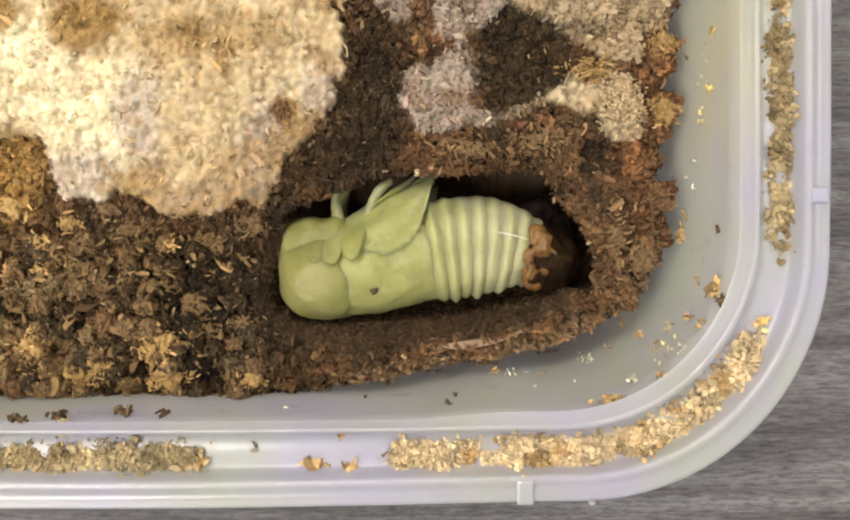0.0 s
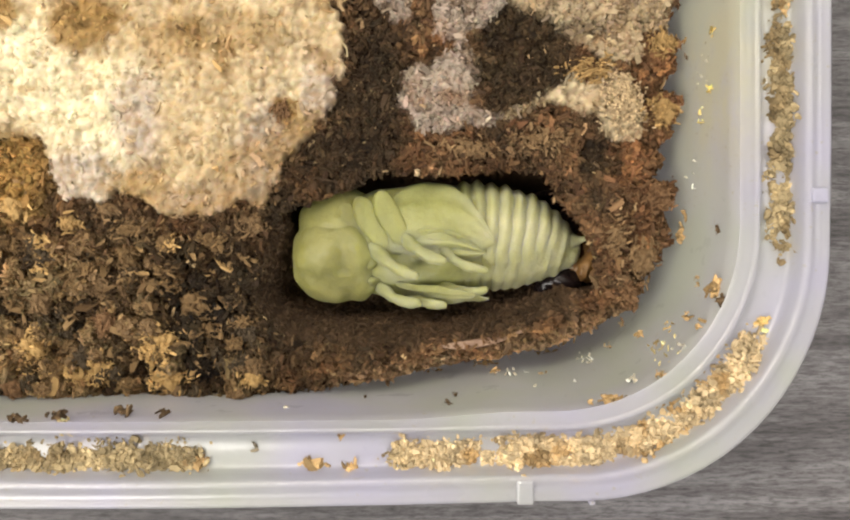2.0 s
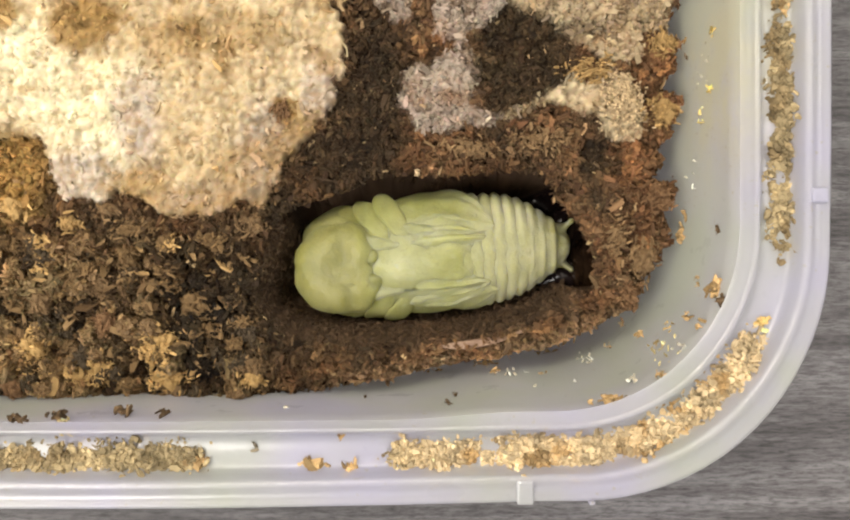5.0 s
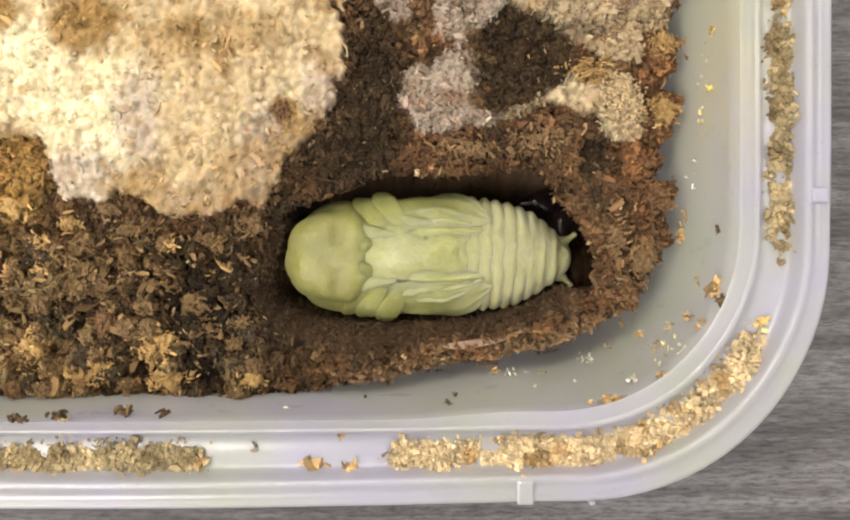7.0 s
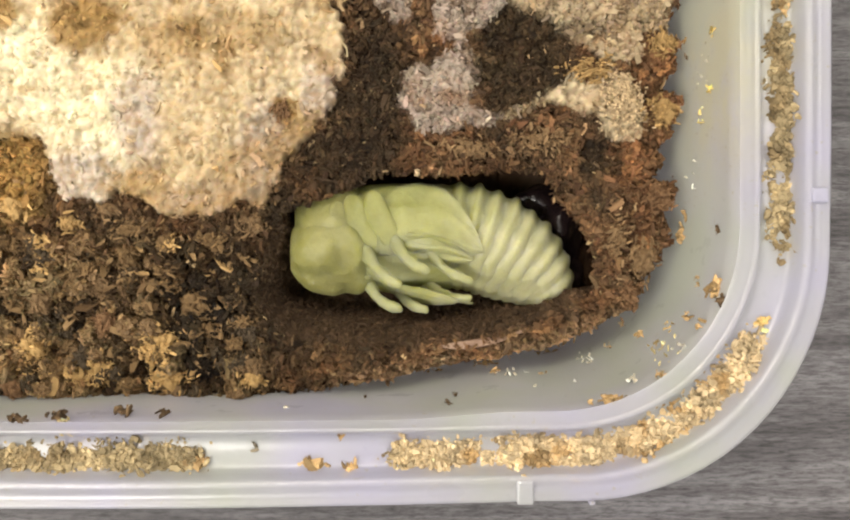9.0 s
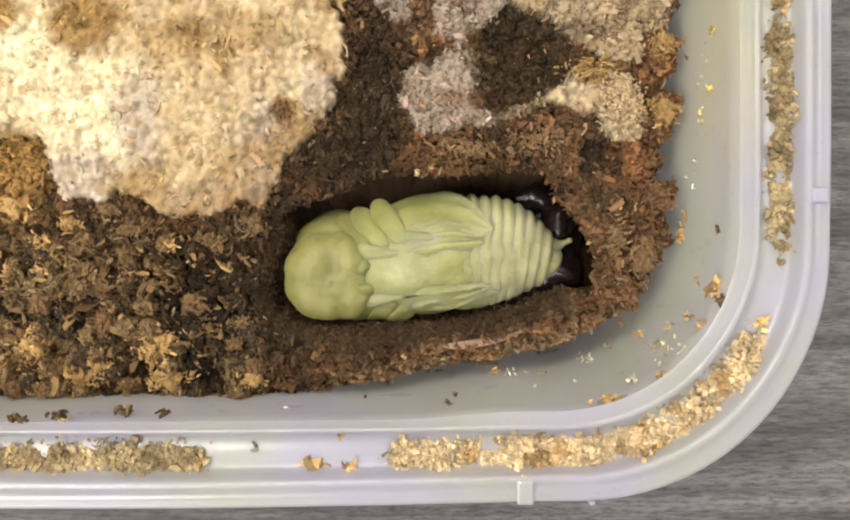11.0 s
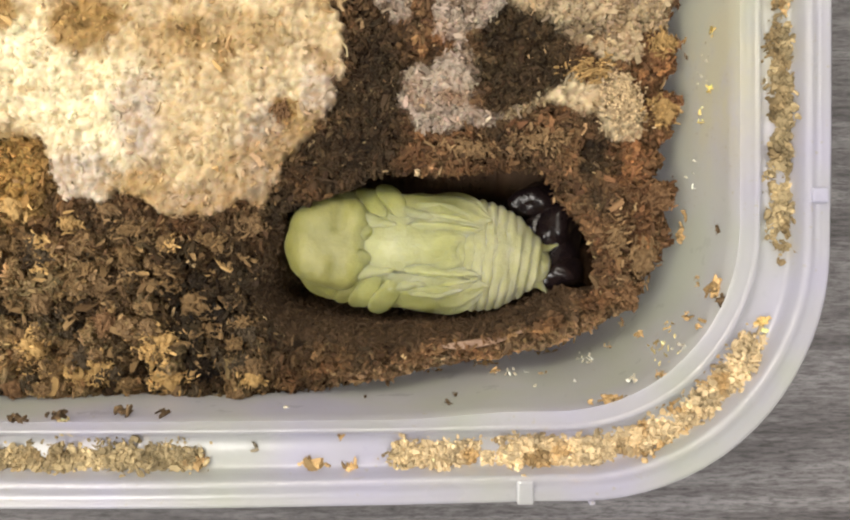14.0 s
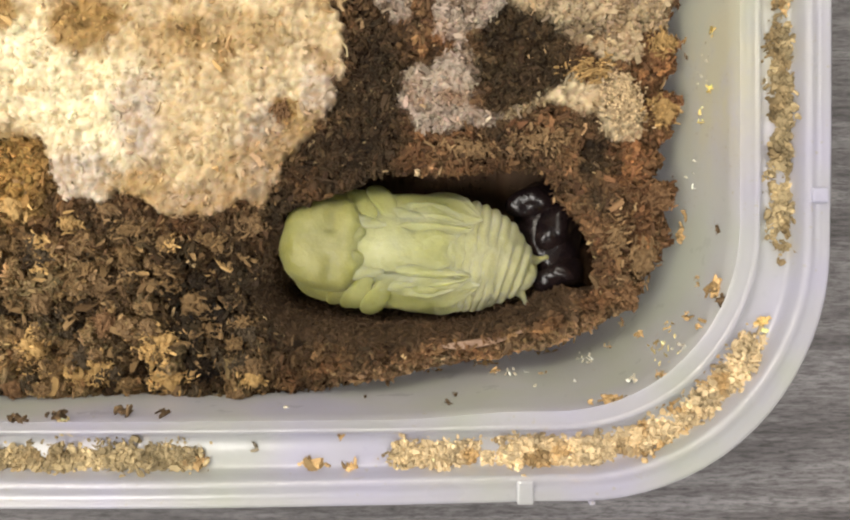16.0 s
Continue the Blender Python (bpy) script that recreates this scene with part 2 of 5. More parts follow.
# ---- room and table ----
def build_room():
    specs = (("floor", (-2, -2, -0.80), (2, 2, -0.74), FLOOR_PAINT), ("ceiling", (-2, -2, 1.66), (2, 2, 1.72), WALL_PAINT),
             ("wall_west", (-2.06, -2, -0.74), (-2.0, 2, 1.66), WALL_PAINT), ("wall_east", (2.0, -2, -0.74), (2.06, 2, 1.66), WALL_PAINT),
             ("wall_north", (-2, 2.0, -0.74), (2, 2.06, 1.66), WALL_PAINT), ("wall_south", (-2, -2.06, -0.74), (2, -2.0, 1.66), WALL_PAINT))
    for name, lo, hi, mat in specs:
        tagged(part(name, box_mesh(name, lo, hi, mat)), "plain pale painted room surface", "room", kind="structure")


def build_table():
    t = tagged(new("table"), "grey wood-grain laminate table under the plastic box", "table")
    t.location = (0, 0, -0.74)
    part("tabletop", box_mesh("tabletop", (-0.6, -0.4, 0.712), (0.6, 0.4, 0.74), TABLE, 0.002), t)
    for sx in (-1, 1):
        for sy in (-1, 1):
            lo = (sx * 0.55 - 0.025, sy * 0.35 - 0.025, 0.0)
            part("leg", box_mesh("leg", lo, (lo[0] + 0.05, lo[1] + 0.05, 0.711), TABLE, 0.003), t)


# ---- plastic box ----
BOX_RIGHT, BOX_FRONT, BOX_LEFT, BOX_BACK, BOX_R = 51.6, -26.15, -112.0, 88.0, 30.2


def bowed(x, y, offset):
    """The long sides swell a little towards their middles."""
    front = 1.3 * max(0.0, 1 - ((x + 59) / 77) ** 2) * smooth_step((x - BOX_LEFT) / 31) * smooth_step((BOX_FRONT + 22 - y) / 20)
    right = 0.6 * max(0.0, 1 - ((y - 31) / 46) ** 2) * smooth_step((x - BOX_RIGHT + 22) / 20)
    k = 0.45 + 0.55 * smooth_step(offset / 12)
    # below the rim the near corner and its two sides lean in further
    lean = 0.8 * max(0.0, -offset)
    right = k * right - lean * smooth_step((x - BOX_RIGHT + 22) / 20)
    front = k * front - lean * smooth_step((BOX_FRONT + 22 - y) / 20) * smooth_step((x + 5) / 20)
    return x + right, y - front


def rounded_outline(offset, arc=18, run=24):
    """The box's outline, grown by an offset; in mm, anticlockwise."""
    r = BOX_R + 0.72 * max(offset, 0.0)
    pts = []
    corners = ((BOX_RIGHT, BOX_FRONT, 1, -1, -90), (BOX_RIGHT, BOX_BACK, 1, 1, 0), (BOX_LEFT, BOX_BACK, -1, 1, 90), (BOX_LEFT, BOX_FRONT, -1, -1, 180))
    for cx, cy, sx, sy, a0 in corners:
        mx, my = cx + sx * (offset - r), cy + sy * (offset - r)
        for k in range(arc + 1):
            a = radians(a0 + 90 * k / arc)
            pts.append((mx + r * math.cos(a), my + r * math.sin(a)))
    out = []
    for k, p in enumerate(pts):
        q = pts[(k + 1) % len(pts)]
        steps = run if math.dist(p, q) > 20 else 1
        out += [bowed(p[0] + (q[0] - p[0]) * s / steps, p[1] + (q[1] - p[1]) * s / steps, offset) for s in range(steps)]
    return out


def swept(name, profile, mat, wave=0.0, cap=False):
    """A profile of (offset, height) carried round the box."""
    verts, faces = [], []
    n = len(rounded_outline(0))
    for off, z in profile:
        for x, y in rounded_outline(off):
            w = wave * float(lattice_noise(np.array(x), np.array(y), 14.0, 71))
            verts.append((x * MM, y * MM, (z + w) * MM))
    for i in range(len(profile) - 1):
        for k in range(n):
            j = (k + 1) % n
            faces.append((i * n + k, i * n + j, (i + 1) * n + j, (i + 1) * n + k))
    if cap:
        faces.append(tuple(range(n))[::-1])
    return link_mesh(name, verts, faces, mat, True)


def build_box():
    box = tagged(new("plastic_box"), "open milky translucent plastic box with a grooved rim, crumbs on it", "box")
    box.location = (0, 0, 0.0005)
    wall = [(-7.6, 0.2), (-5.7, 0.9), (-5.0, 2.4)] + [(-5.0 + 4.8 * k / 11, 2.4 + 63.6 * k / 11) for k in range(1, 12)]
    inner = [(o - 0.7, z + (1.2 if z < 2 else 0)) for o, z in reversed(wall)]
    part("wall", swept("wall", wall + [(-0.3, 66.6)] + inner[:-1] + [(-9.0, 1.6)], PLASTIC), box)
    floor_me = swept("base", [(-9.0, 1.6), (-7.6, 0.2)], PLASTIC, cap=False)
    part("base", floor_me, box)
    outline = rounded_outline(-8.9)
    verts = [(x * MM, y * MM, 1.5 * MM) for x, y in outline] + [(x * MM, y * MM, 0.3 * MM) for x, y in outline]
    n = len(outline)
    faces = [tuple(range(n)), tuple(range(n, 2 * n))[::-1]] + [(k, n + k, n + (k + 1) % n, (k + 1) % n) for k in range(n)]
    part("base", link_mesh("base_plate", verts, faces, PLASTIC), box)
    top = [(-1.3, 66.4), (-0.75, 67.0), (-0.45, 67.9), (-0.15, 68.3), (0.2, 68.1), (0.5, 66.8), (0.8, 64.8), (1.5, 64.3), (5.8, 64.25), (6.4, 64.6), (6.9, 65.6),
           (7.3, 66.7), (7.7, 67.2), (8.2, 67.3), (8.7, 67.0), (9.1, 66.6), (9.6, 66.35), (10.2, 66.3), (10.7, 66.4), (11.05, 66.55), (11.4, 66.55), (11.7, 66.2), (11.85, 65.0), (11.95, 60.0)]
    under = [(11.0, 60.0), (10.9, 64.3), (10.4, 65.2), (9.0, 65.2), (8.2, 65.6), (7.8, 63.6), (1.2, 63.3), (0.0, 63.6), (-0.4, 66.2), (-1.3, 66.4)]
    part("rim", swept("rim", top + under, RIM_PLASTIC, 0.12), box, "milky white grooved plastic rim")
    for x0, y0, x1, y1 in ((60.3, 9.0, 63.1, 11.4), (14.3, -38.2, 17.0, -34.4), (25.6, -38.3, 26.6, -37.6)):
        part("rim_tab", box_mesh("rim_tab", (x0 * MM, y0 * MM, 0.0655), (x1 * MM, y1 * MM, 0.0676), RIM_PLASTIC, 0.0004), box)
    return box


# ---- wood substrate ----
EDGE = [(-99.4, 93.3), (43.4, 93.3), (43.6, 45.7), (42.8, 40.9), (44.5, 38.3), (43.0, 34.7), (42.1, 30.5), (44.5, 28.0), (42.3, 23.3), (40.9, 20.0), (41.1, 14.7), (43.7, 12.8), (42.3, 8.6), (42.3, 1.0), (39.2, -2.9), (37.7, -8.6), (33.4, -10.3), (26.5, -13.9), (15.8, -16.7), (6.3, -17.9), (-8.0, -20.9), (-17.5, -21.9), (-31.8, -24.8), (-42.3, -26.2), (-47.0, -26.9), (-51.8, -25.5), (-60.3, -25.9), (-68.9, -25.7), (-99.4, -25.7)]
BLOCK = [(-100.6, 90.9), (-14.3, 90.9), (-13.9, 44.5), (-13.9, 39.0), (-15.0, 31.5), (-16.1, 25.1), (-22.1, 20.2), (-25.6, 13.5), (-29.1, 9.3), (-39.3, 7.2), (-47.7, 7.9), (-54.2, 11.9), (-57.2, 9.8), (-63.5, 9.5), (-66.1, 13.0), (-65.9, 17.1), (-69.0, 20.2), (-100.6, 21.3)]
HOLE = [(-29.1, 0.0), (-28.2, 6.5), (-23.1, 9.9), (-17.8, 11.0), (-13.0, 13.0), (-8.0, 15.3), (-2.3, 15.4), (6.3, 14.9), (13.0, 15.7), (20.9, 15.6), (22.6, 13.4), (23.1, 10.4), (25.9, 8.0), (28.6, 4.8), (30.2, 0.0), (29.6, -5.7), (26.4, -9.0), (19.7, -12.1), (11.1, -14.6), (1.5, -15.9), (-8.0, -16.1), (-17.6, -15.9), (-25.3, -14.6), (-30.1, -10.5), (-31.2, -5.7)]


def blob_mask(x, y, cx, cy, rx, ry, soft=0.2):
    wx = x + 1.6 * fractal(x, y, 5.0, 3, 11) + 0.7 * fractal(x, y, 1.5, 2, 13)
    wy = y + 1.6 * fractal(x, y, 5.0, 3, 23) + 0.7 * fractal(x, y, 1.5, 2, 29)
    d = np.hypot((wx - cx) / rx, (wy - cy) / ry)
    return smooth01((1 - d) / soft + 0.5)


PALE_PATCHES = (
    (((-8.3, 53.6), (-8.0, 45.0), (-5.2, 41.6), (-3.1, 41.1), (-2.3, 45.9), (-2.3, 53.6)), 0.62),
    (((1.2, 53.6), (1.5, 43.1), (1.5, 39.7), (4.9, 39.0), (6.1, 35.6), (7.5, 39.2), (10.1, 40.7), (12.2, 42.9), (14.0, 45.2), (14.0, 53.6)), 0.66),
    (((-4.0, 33.5), (1.5, 34.6), (4.2, 36.7), (7.1, 36.7), (10.1, 34.6), (9.2, 31.6), (8.4, 27.8), (11.6, 25.6), (9.2, 23.4), (4.9, 22.5), (2.0, 21.5), (-0.4, 22.5), (-2.3, 25.4), (-4.2, 27.8), (-4.4, 30.6)), 0.66),
    (((7.8, 26.8), (14.0, 26.3), (16.8, 27.8), (20.7, 29.3), (21.8, 28.7), (19.2, 26.8), (15.9, 24.7), (11.1, 23.7), (7.3, 22.8)), 0.50),
    (((21.4, 30.1), (25.5, 31.4), (29.3, 30.8), (30.5, 32.5), (32.2, 34.3), (36.5, 31.8), (38.1, 27.8), (38.5, 23.9), (37.4, 21.5), (34.5, 21.1), (31.2, 23.3), (30.2, 26.6), (27.4, 26.2), (23.5, 27.8), (21.2, 28.2)), 0.88),
    (((14.5, 53.6), (15.4, 45.5), (18.3, 43.1), (21.6, 42.1), (25.0, 38.8), (27.8, 38.3), (30.2, 35.9), (33.1, 34.6), (37.4, 35.2), (38.9, 39.6), (42.9, 40.2), (43.3, 53.6)), 0.74),
)
DARK_SPOTS = ((16.9, 36.2, 8.4, 8.2), (-24.2, 3.8, 6.3, 7.6), (-8.9, 27.6, 4.9, 18.1), (-12.8, 17.1, 8.6, 5.7), (29.6, 18.1, 2.5, 4.2), (-46.1, -1.9, 18.1, 5.7), (-36.5, -11.4, 16.2, 8.6), (-63.2, -7.6, 11.4, 4.8),)
BARE_SPOTS = ((-58.4, 40.1, 6.1, 5.0), (-73.7, 15.0, 7.4, 8.0), (-24.5, 25.5, 2.4, 2.2), (-72.7, 42.7, 2.8, 3.7),)
DULL_SPOTS = ((-43.1, 37.9, 6.5, 3.7), (-29.1, 13.9, 8.4, 5.9), (-38.4, 9.5, 12.1, 2.8), (-20.8, 19.9, 3.7, 5.6), (-49.5, 13.0, 3.7, 3.7), (-32.8, 39.0, 10.2, 3.7),)
FROST_SPOTS = ((-26.4, 16.7, 5.6, 10.2), (-49.1, 24.1, 3.7, 8.4), (-60.7, 13.9, 7.4, 5.6), (-33.8, 9.3, 12.1, 3.7), (-18.0, 27.8, 3.7, 7.4),)
CREAM_SPOTS = ((-61.6, 27.8, 13.0, 8.4), (-57.0, 19.5, 6.5, 11.1), (-69.0, 33.4, 6.5, 11.1),)


def substrate_fields(x, y):
    """Over the plan: how pale, how dark and how coarse the shavings are."""
    wob = 2.2 * fractal(x, y, 4.0, 3, 5)
    block = smooth01((inside(x, y, BLOCK) - 0.8 + wob + 0.8 * fractal(x, y, 1.4, 2, 15)) / 0.7 + 0.5)
    pale = block.copy()
    fray = 1.0 * fractal(x, y, 3.0, 3, 25) + 0.6 * fractal(x, y, 1.2, 2, 35)
    for outline, cover in PALE_PATCHES:
        pale = np.maximum(pale, cover * smooth01((inside(x, y, outline) + fray) / 0.9 + 0.5))
    pale = pale * (1 - 0.5 * smooth01((fractal(x, y, 5.5, 4, 131) - 0.12) / 0.25))
    pale = pale * (1 - 0.18 * smooth01((fractal(x, y, 2.6, 2, 141) - 0.15) / 0.3))
    pale = pale * (1 - 0.42 * (1 - clumps(x, y, 1.8, 351)[0]) * (0.4 + 0.9 * clumps(x, y, 1.8, 351)[1]))
    for s in BARE_SPOTS:
        pale = pale * (1 - 0.88 * blob_mask(x, y, *s, 0.5))
    pale = pale * (1 - 0.95 * blob_mask(x, y, *DARK_SPOTS[0], 0.3))
    for s in DULL_SPOTS:
        pale = pale * (1 - 0.5 * blob_mask(x, y, *s, 0.8))
    dark = np.zeros_like(x)
    for s in DARK_SPOTS:
        dark = np.maximum(dark, blob_mask(x, y, *s, 0.8))
    dark = np.clip(dark + 0.5 * smooth01((fractal(x, y, 5.0, 3, 151) - 0.1) / 0.3), 0, 1) * (1 - pale)
    coarse = smooth01((-24.0 - x) / 12.0) * smooth01((6.0 - y) / 5.0) * (1 - block)
    coarse = np.maximum(coarse, 0.6 * blob_mask(x, y, *DARK_SPOTS[0], 0.6))
    return block, pale, dark, coarse


def substrate_height(x, y):
    block, pale, dark, coarse = substrate_fields(x, y)
    dome = smooth01(inside(x, y, BLOCK) / 14.0)
    z = 49.0 + 1.7 * block + 3.6 * dome + 1.5 * (pale - block) * (1 - block) - 1.9 * dark * (1 - coarse)
    z = z - 2.6 * smooth01((-14 - x) / 16.0) * smooth01((4 - y) / 5.0)
    z = z + (1.6 + 1.6 * coarse) * fractal(x, y, 6.0, 3, 31) + (1.0 + 0.6 * coarse) * fractal(x, y, 2.4, 3, 47) + (1 - coarse) * (1 - pale) * (1.5 * clumps(x, y, 1.9, 331)[0] * (0.3 + clumps(x, y, 1.9, 331)[1]) - 0.7) + coarse * (2.7 * clumps(x, y, 3.8, 301)[0] * (0.4 + clumps(x, y, 3.8, 301)[1]) - 1.7) + pale * (1.15 * clumps(x, y, 1.8, 351)[0] * (0.5 + 0.7 * clumps(x, y, 1.8, 351)[1]) - 0.5 + 0.45 * (0.4 - np.abs(fractal(x, y, 1.6, 2, 53)) * 2))
    return z, block, pale, dark, coarse


def substrate_colour(rng, x, y, block, pale, dark, coarse, red, spread=0.22):
    """A tint for each piece, picked from the shavings' own range."""
    n = len(x)
    grain = 1.0 if spread > 0.1 else 0.2
    brown = np.array([0.088, 0.049, 0.022])
    russet = np.array([0.156, 0.082, 0.038])
    black = np.array([0.030, 0.0195, 0.010])
    tan = np.array([0.53, 0.415, 0.25])
    cream = np.array([0.86, 0.775, 0.54])
    white = np.array([0.49, 0.425, 0.385])
    olive = np.array([0.130, 0.078, 0.033])
    clump = 0.5 + 0.5 * fractal(x, y, 3.4, 3, 171)
    base = brown + (russet - brown) * (red * (0.4 + 0.9 * clump))[:, None]
    base = base + (olive - base) * (0.8 * coarse)[:, None]
    base = base * ((0.5 + 1.0 * clump ** 1.4) * (1 - 0.35 * coarse))[:, None]
    dome, who = clumps(x, y, 3.8, 301)
    base = base * (1 + (1 - coarse) * (0.7 * clumps(x, y, 1.9, 331)[1] - 0.35))[:, None]
    base = base * (1 + coarse * (1.05 * smooth01((-42 - x) / 14) - 0.44))[:, None]
    base = base * (1 + coarse * (1.5 * who - 0.75))[:, None]
    straw = coarse * smooth01((who - 0.52) / 0.2) * dome * np.maximum(smooth01((-44 - x) / 10), smooth01((-11 - y) / 5)) 
    base = base + (np.array([0.31, 0.215, 0.105]) - base) * (0.75 * straw)[:, None]
    ledge = 0.9 * smooth01((3.0 - inside(x, y, EDGE)) / 2.5) * smooth01((x + 26) / 20) * smooth01((-6 - y) / 5)
    base = base + (np.array([0.36, 0.225, 0.12]) - base) * (0.85 * ledge)[:, None]
    hue = fractal(x, y, 4.5, 3, 231)[:, None]
    base = base * (1 + hue * np.array([0.22, 0.02, -0.12]))
    base = base + (black * (0.55 + 0.9 * clumps(x, y, 1.9, 331)[1])[:, None] - base) * (0.76 * dark * (1 - 0.4 * coarse))[:, None]
    ochre = block * 0.9
    for s in BARE_SPOTS[:2]:
        ochre = np.maximum(ochre, 0.9 * blob_mask(x, y, *s, 0.9))
    base = base + (np.array([0.36, 0.215, 0.068]) - base) * ochre[:, None]
    frost, milk = np.zeros(n), np.zeros(n)
    for s in FROST_SPOTS:
        frost = np.maximum(frost, blob_mask(x, y, *s, 0.9))
    for s in CREAM_SPOTS:
        milk = np.maximum(milk, blob_mask(x, y, *s, 1.0))
    frost = np.clip(0.7 * frost + rng.normal(0.1, 0.18 * grain, n), 0, 1)
    frost = np.maximum(frost, 0.8 * (1 - block) * (x < 14))
    milk = np.clip(milk * 0.9 + 0.18 * smooth01(fractal(x, y, 7.0, 3, 191) / 0.4) + rng.normal(0, 0.15 * grain, n), 0, 1)
    light = tan + (cream - tan) * milk[:, None]
    light = light + (white - light) * frost[:, None]
    col = base + (light - base) * pale[:, None]
    odd = rng.uniform(0, 1, n)
    chip = np.array([0.36, 0.25, 0.13])
    col = np.where((odd > 0.985 - 0.02 * coarse)[:, None] & (pale < 0.4)[:, None], col + (chip - col) * rng.uniform(0.2, 0.8, (n, 1)), col)
    col = np.where((odd < 0.07 * grain)[:, None], col * 0.55, col)
    tone = spread * (1 - 0.55 * pale + 0.25 * coarse)
    tone = tone * rng.normal(0, 1, n) if spread > 0.1 else 0.30 * fractal(x, y, 1.6, 2, 211)
    return np.clip(col * np.exp(tone)[:, None] * (1 + rng.normal(0, 0.03, (n, 3))), 0.004, 0.90)


def tint_mesh(me, cols):
    at = me.attributes.new("tint", "FLOAT_COLOR", "POINT")
    at.data.foreach_set("color", np.concatenate([cols, np.ones((len(cols), 1))], 1).astype(np.float32).ravel())


def flakes(name, centres, normals, sizes, cols, rng, mat, lean=0.5, thick=0.28, along=None, slim=(0.22, 0.6)):
    """Splinters and flat chips with broken corners: one mesh of many loose pieces."""
    n = len(centres)
    nrm = normals + rng.normal(0, lean, (n, 3))
    nrm /= np.linalg.norm(nrm, axis=1)[:, None]
    d = rng.normal(0, 1, (n, 3)) if along is None else np.array(along) + rng.normal(0, 0.8, (n, 3))
    a = np.cross(nrm, d)
    a /= np.linalg.norm(a, axis=1)[:, None]
    b = np.cross(nrm, a)
    long = sizes * rng.uniform(0.7, 1.5, n)
    wide = sizes * rng.uniform(*slim, n)
    deep = sizes * thick * rng.uniform(0.5, 1.4, n)
    curl = sizes * rng.uniform(-0.22, 0.22, n)
    verts = np.zeros((n, 12, 3))
    for st, sa in enumerate((-1.0, 0.0, 1.0)):
        mid = centres + a * (sa * 0.5 * long)[:, None] + nrm * (curl * (1 - abs(sa)))[:, None]
        half = 0.5 * wide * (rng.uniform(0.35, 1.0, n) if sa else rng.uniform(0.8, 1.2, n))
        for k, (sb, sc) in enumerate(((-1, -1), (1, -1), (1, 1), (-1, 1))):
            verts[:, 4 * st + k] = mid + b * (sb * half * rng.uniform(0.6, 1.2, n))[:, None] + nrm * (sc * 0.5 * deep * rng.uniform(0.6, 1.2, n))[:, None] + a * (sizes * rng.uniform(-0.14, 0.14, n))[:, None]
    quad = [(3, 2, 1, 0), (8, 9, 10, 11)]
    for st in (0, 4):
        quad += [(st + k, st + (k + 1) % 4, st + 4 + (k + 1) % 4, st + 4 + k) for k in range(4)]
    quad = np.array(quad)
    faces = (quad[None] + 12 * np.arange(n)[:, None, None]).reshape(-1, 4)
    me = link_mesh(name, verts.reshape(-1, 3) * MM, faces.tolist(), mat)
    tint_mesh(me, np.repeat(cols, 12, 0))
    return me


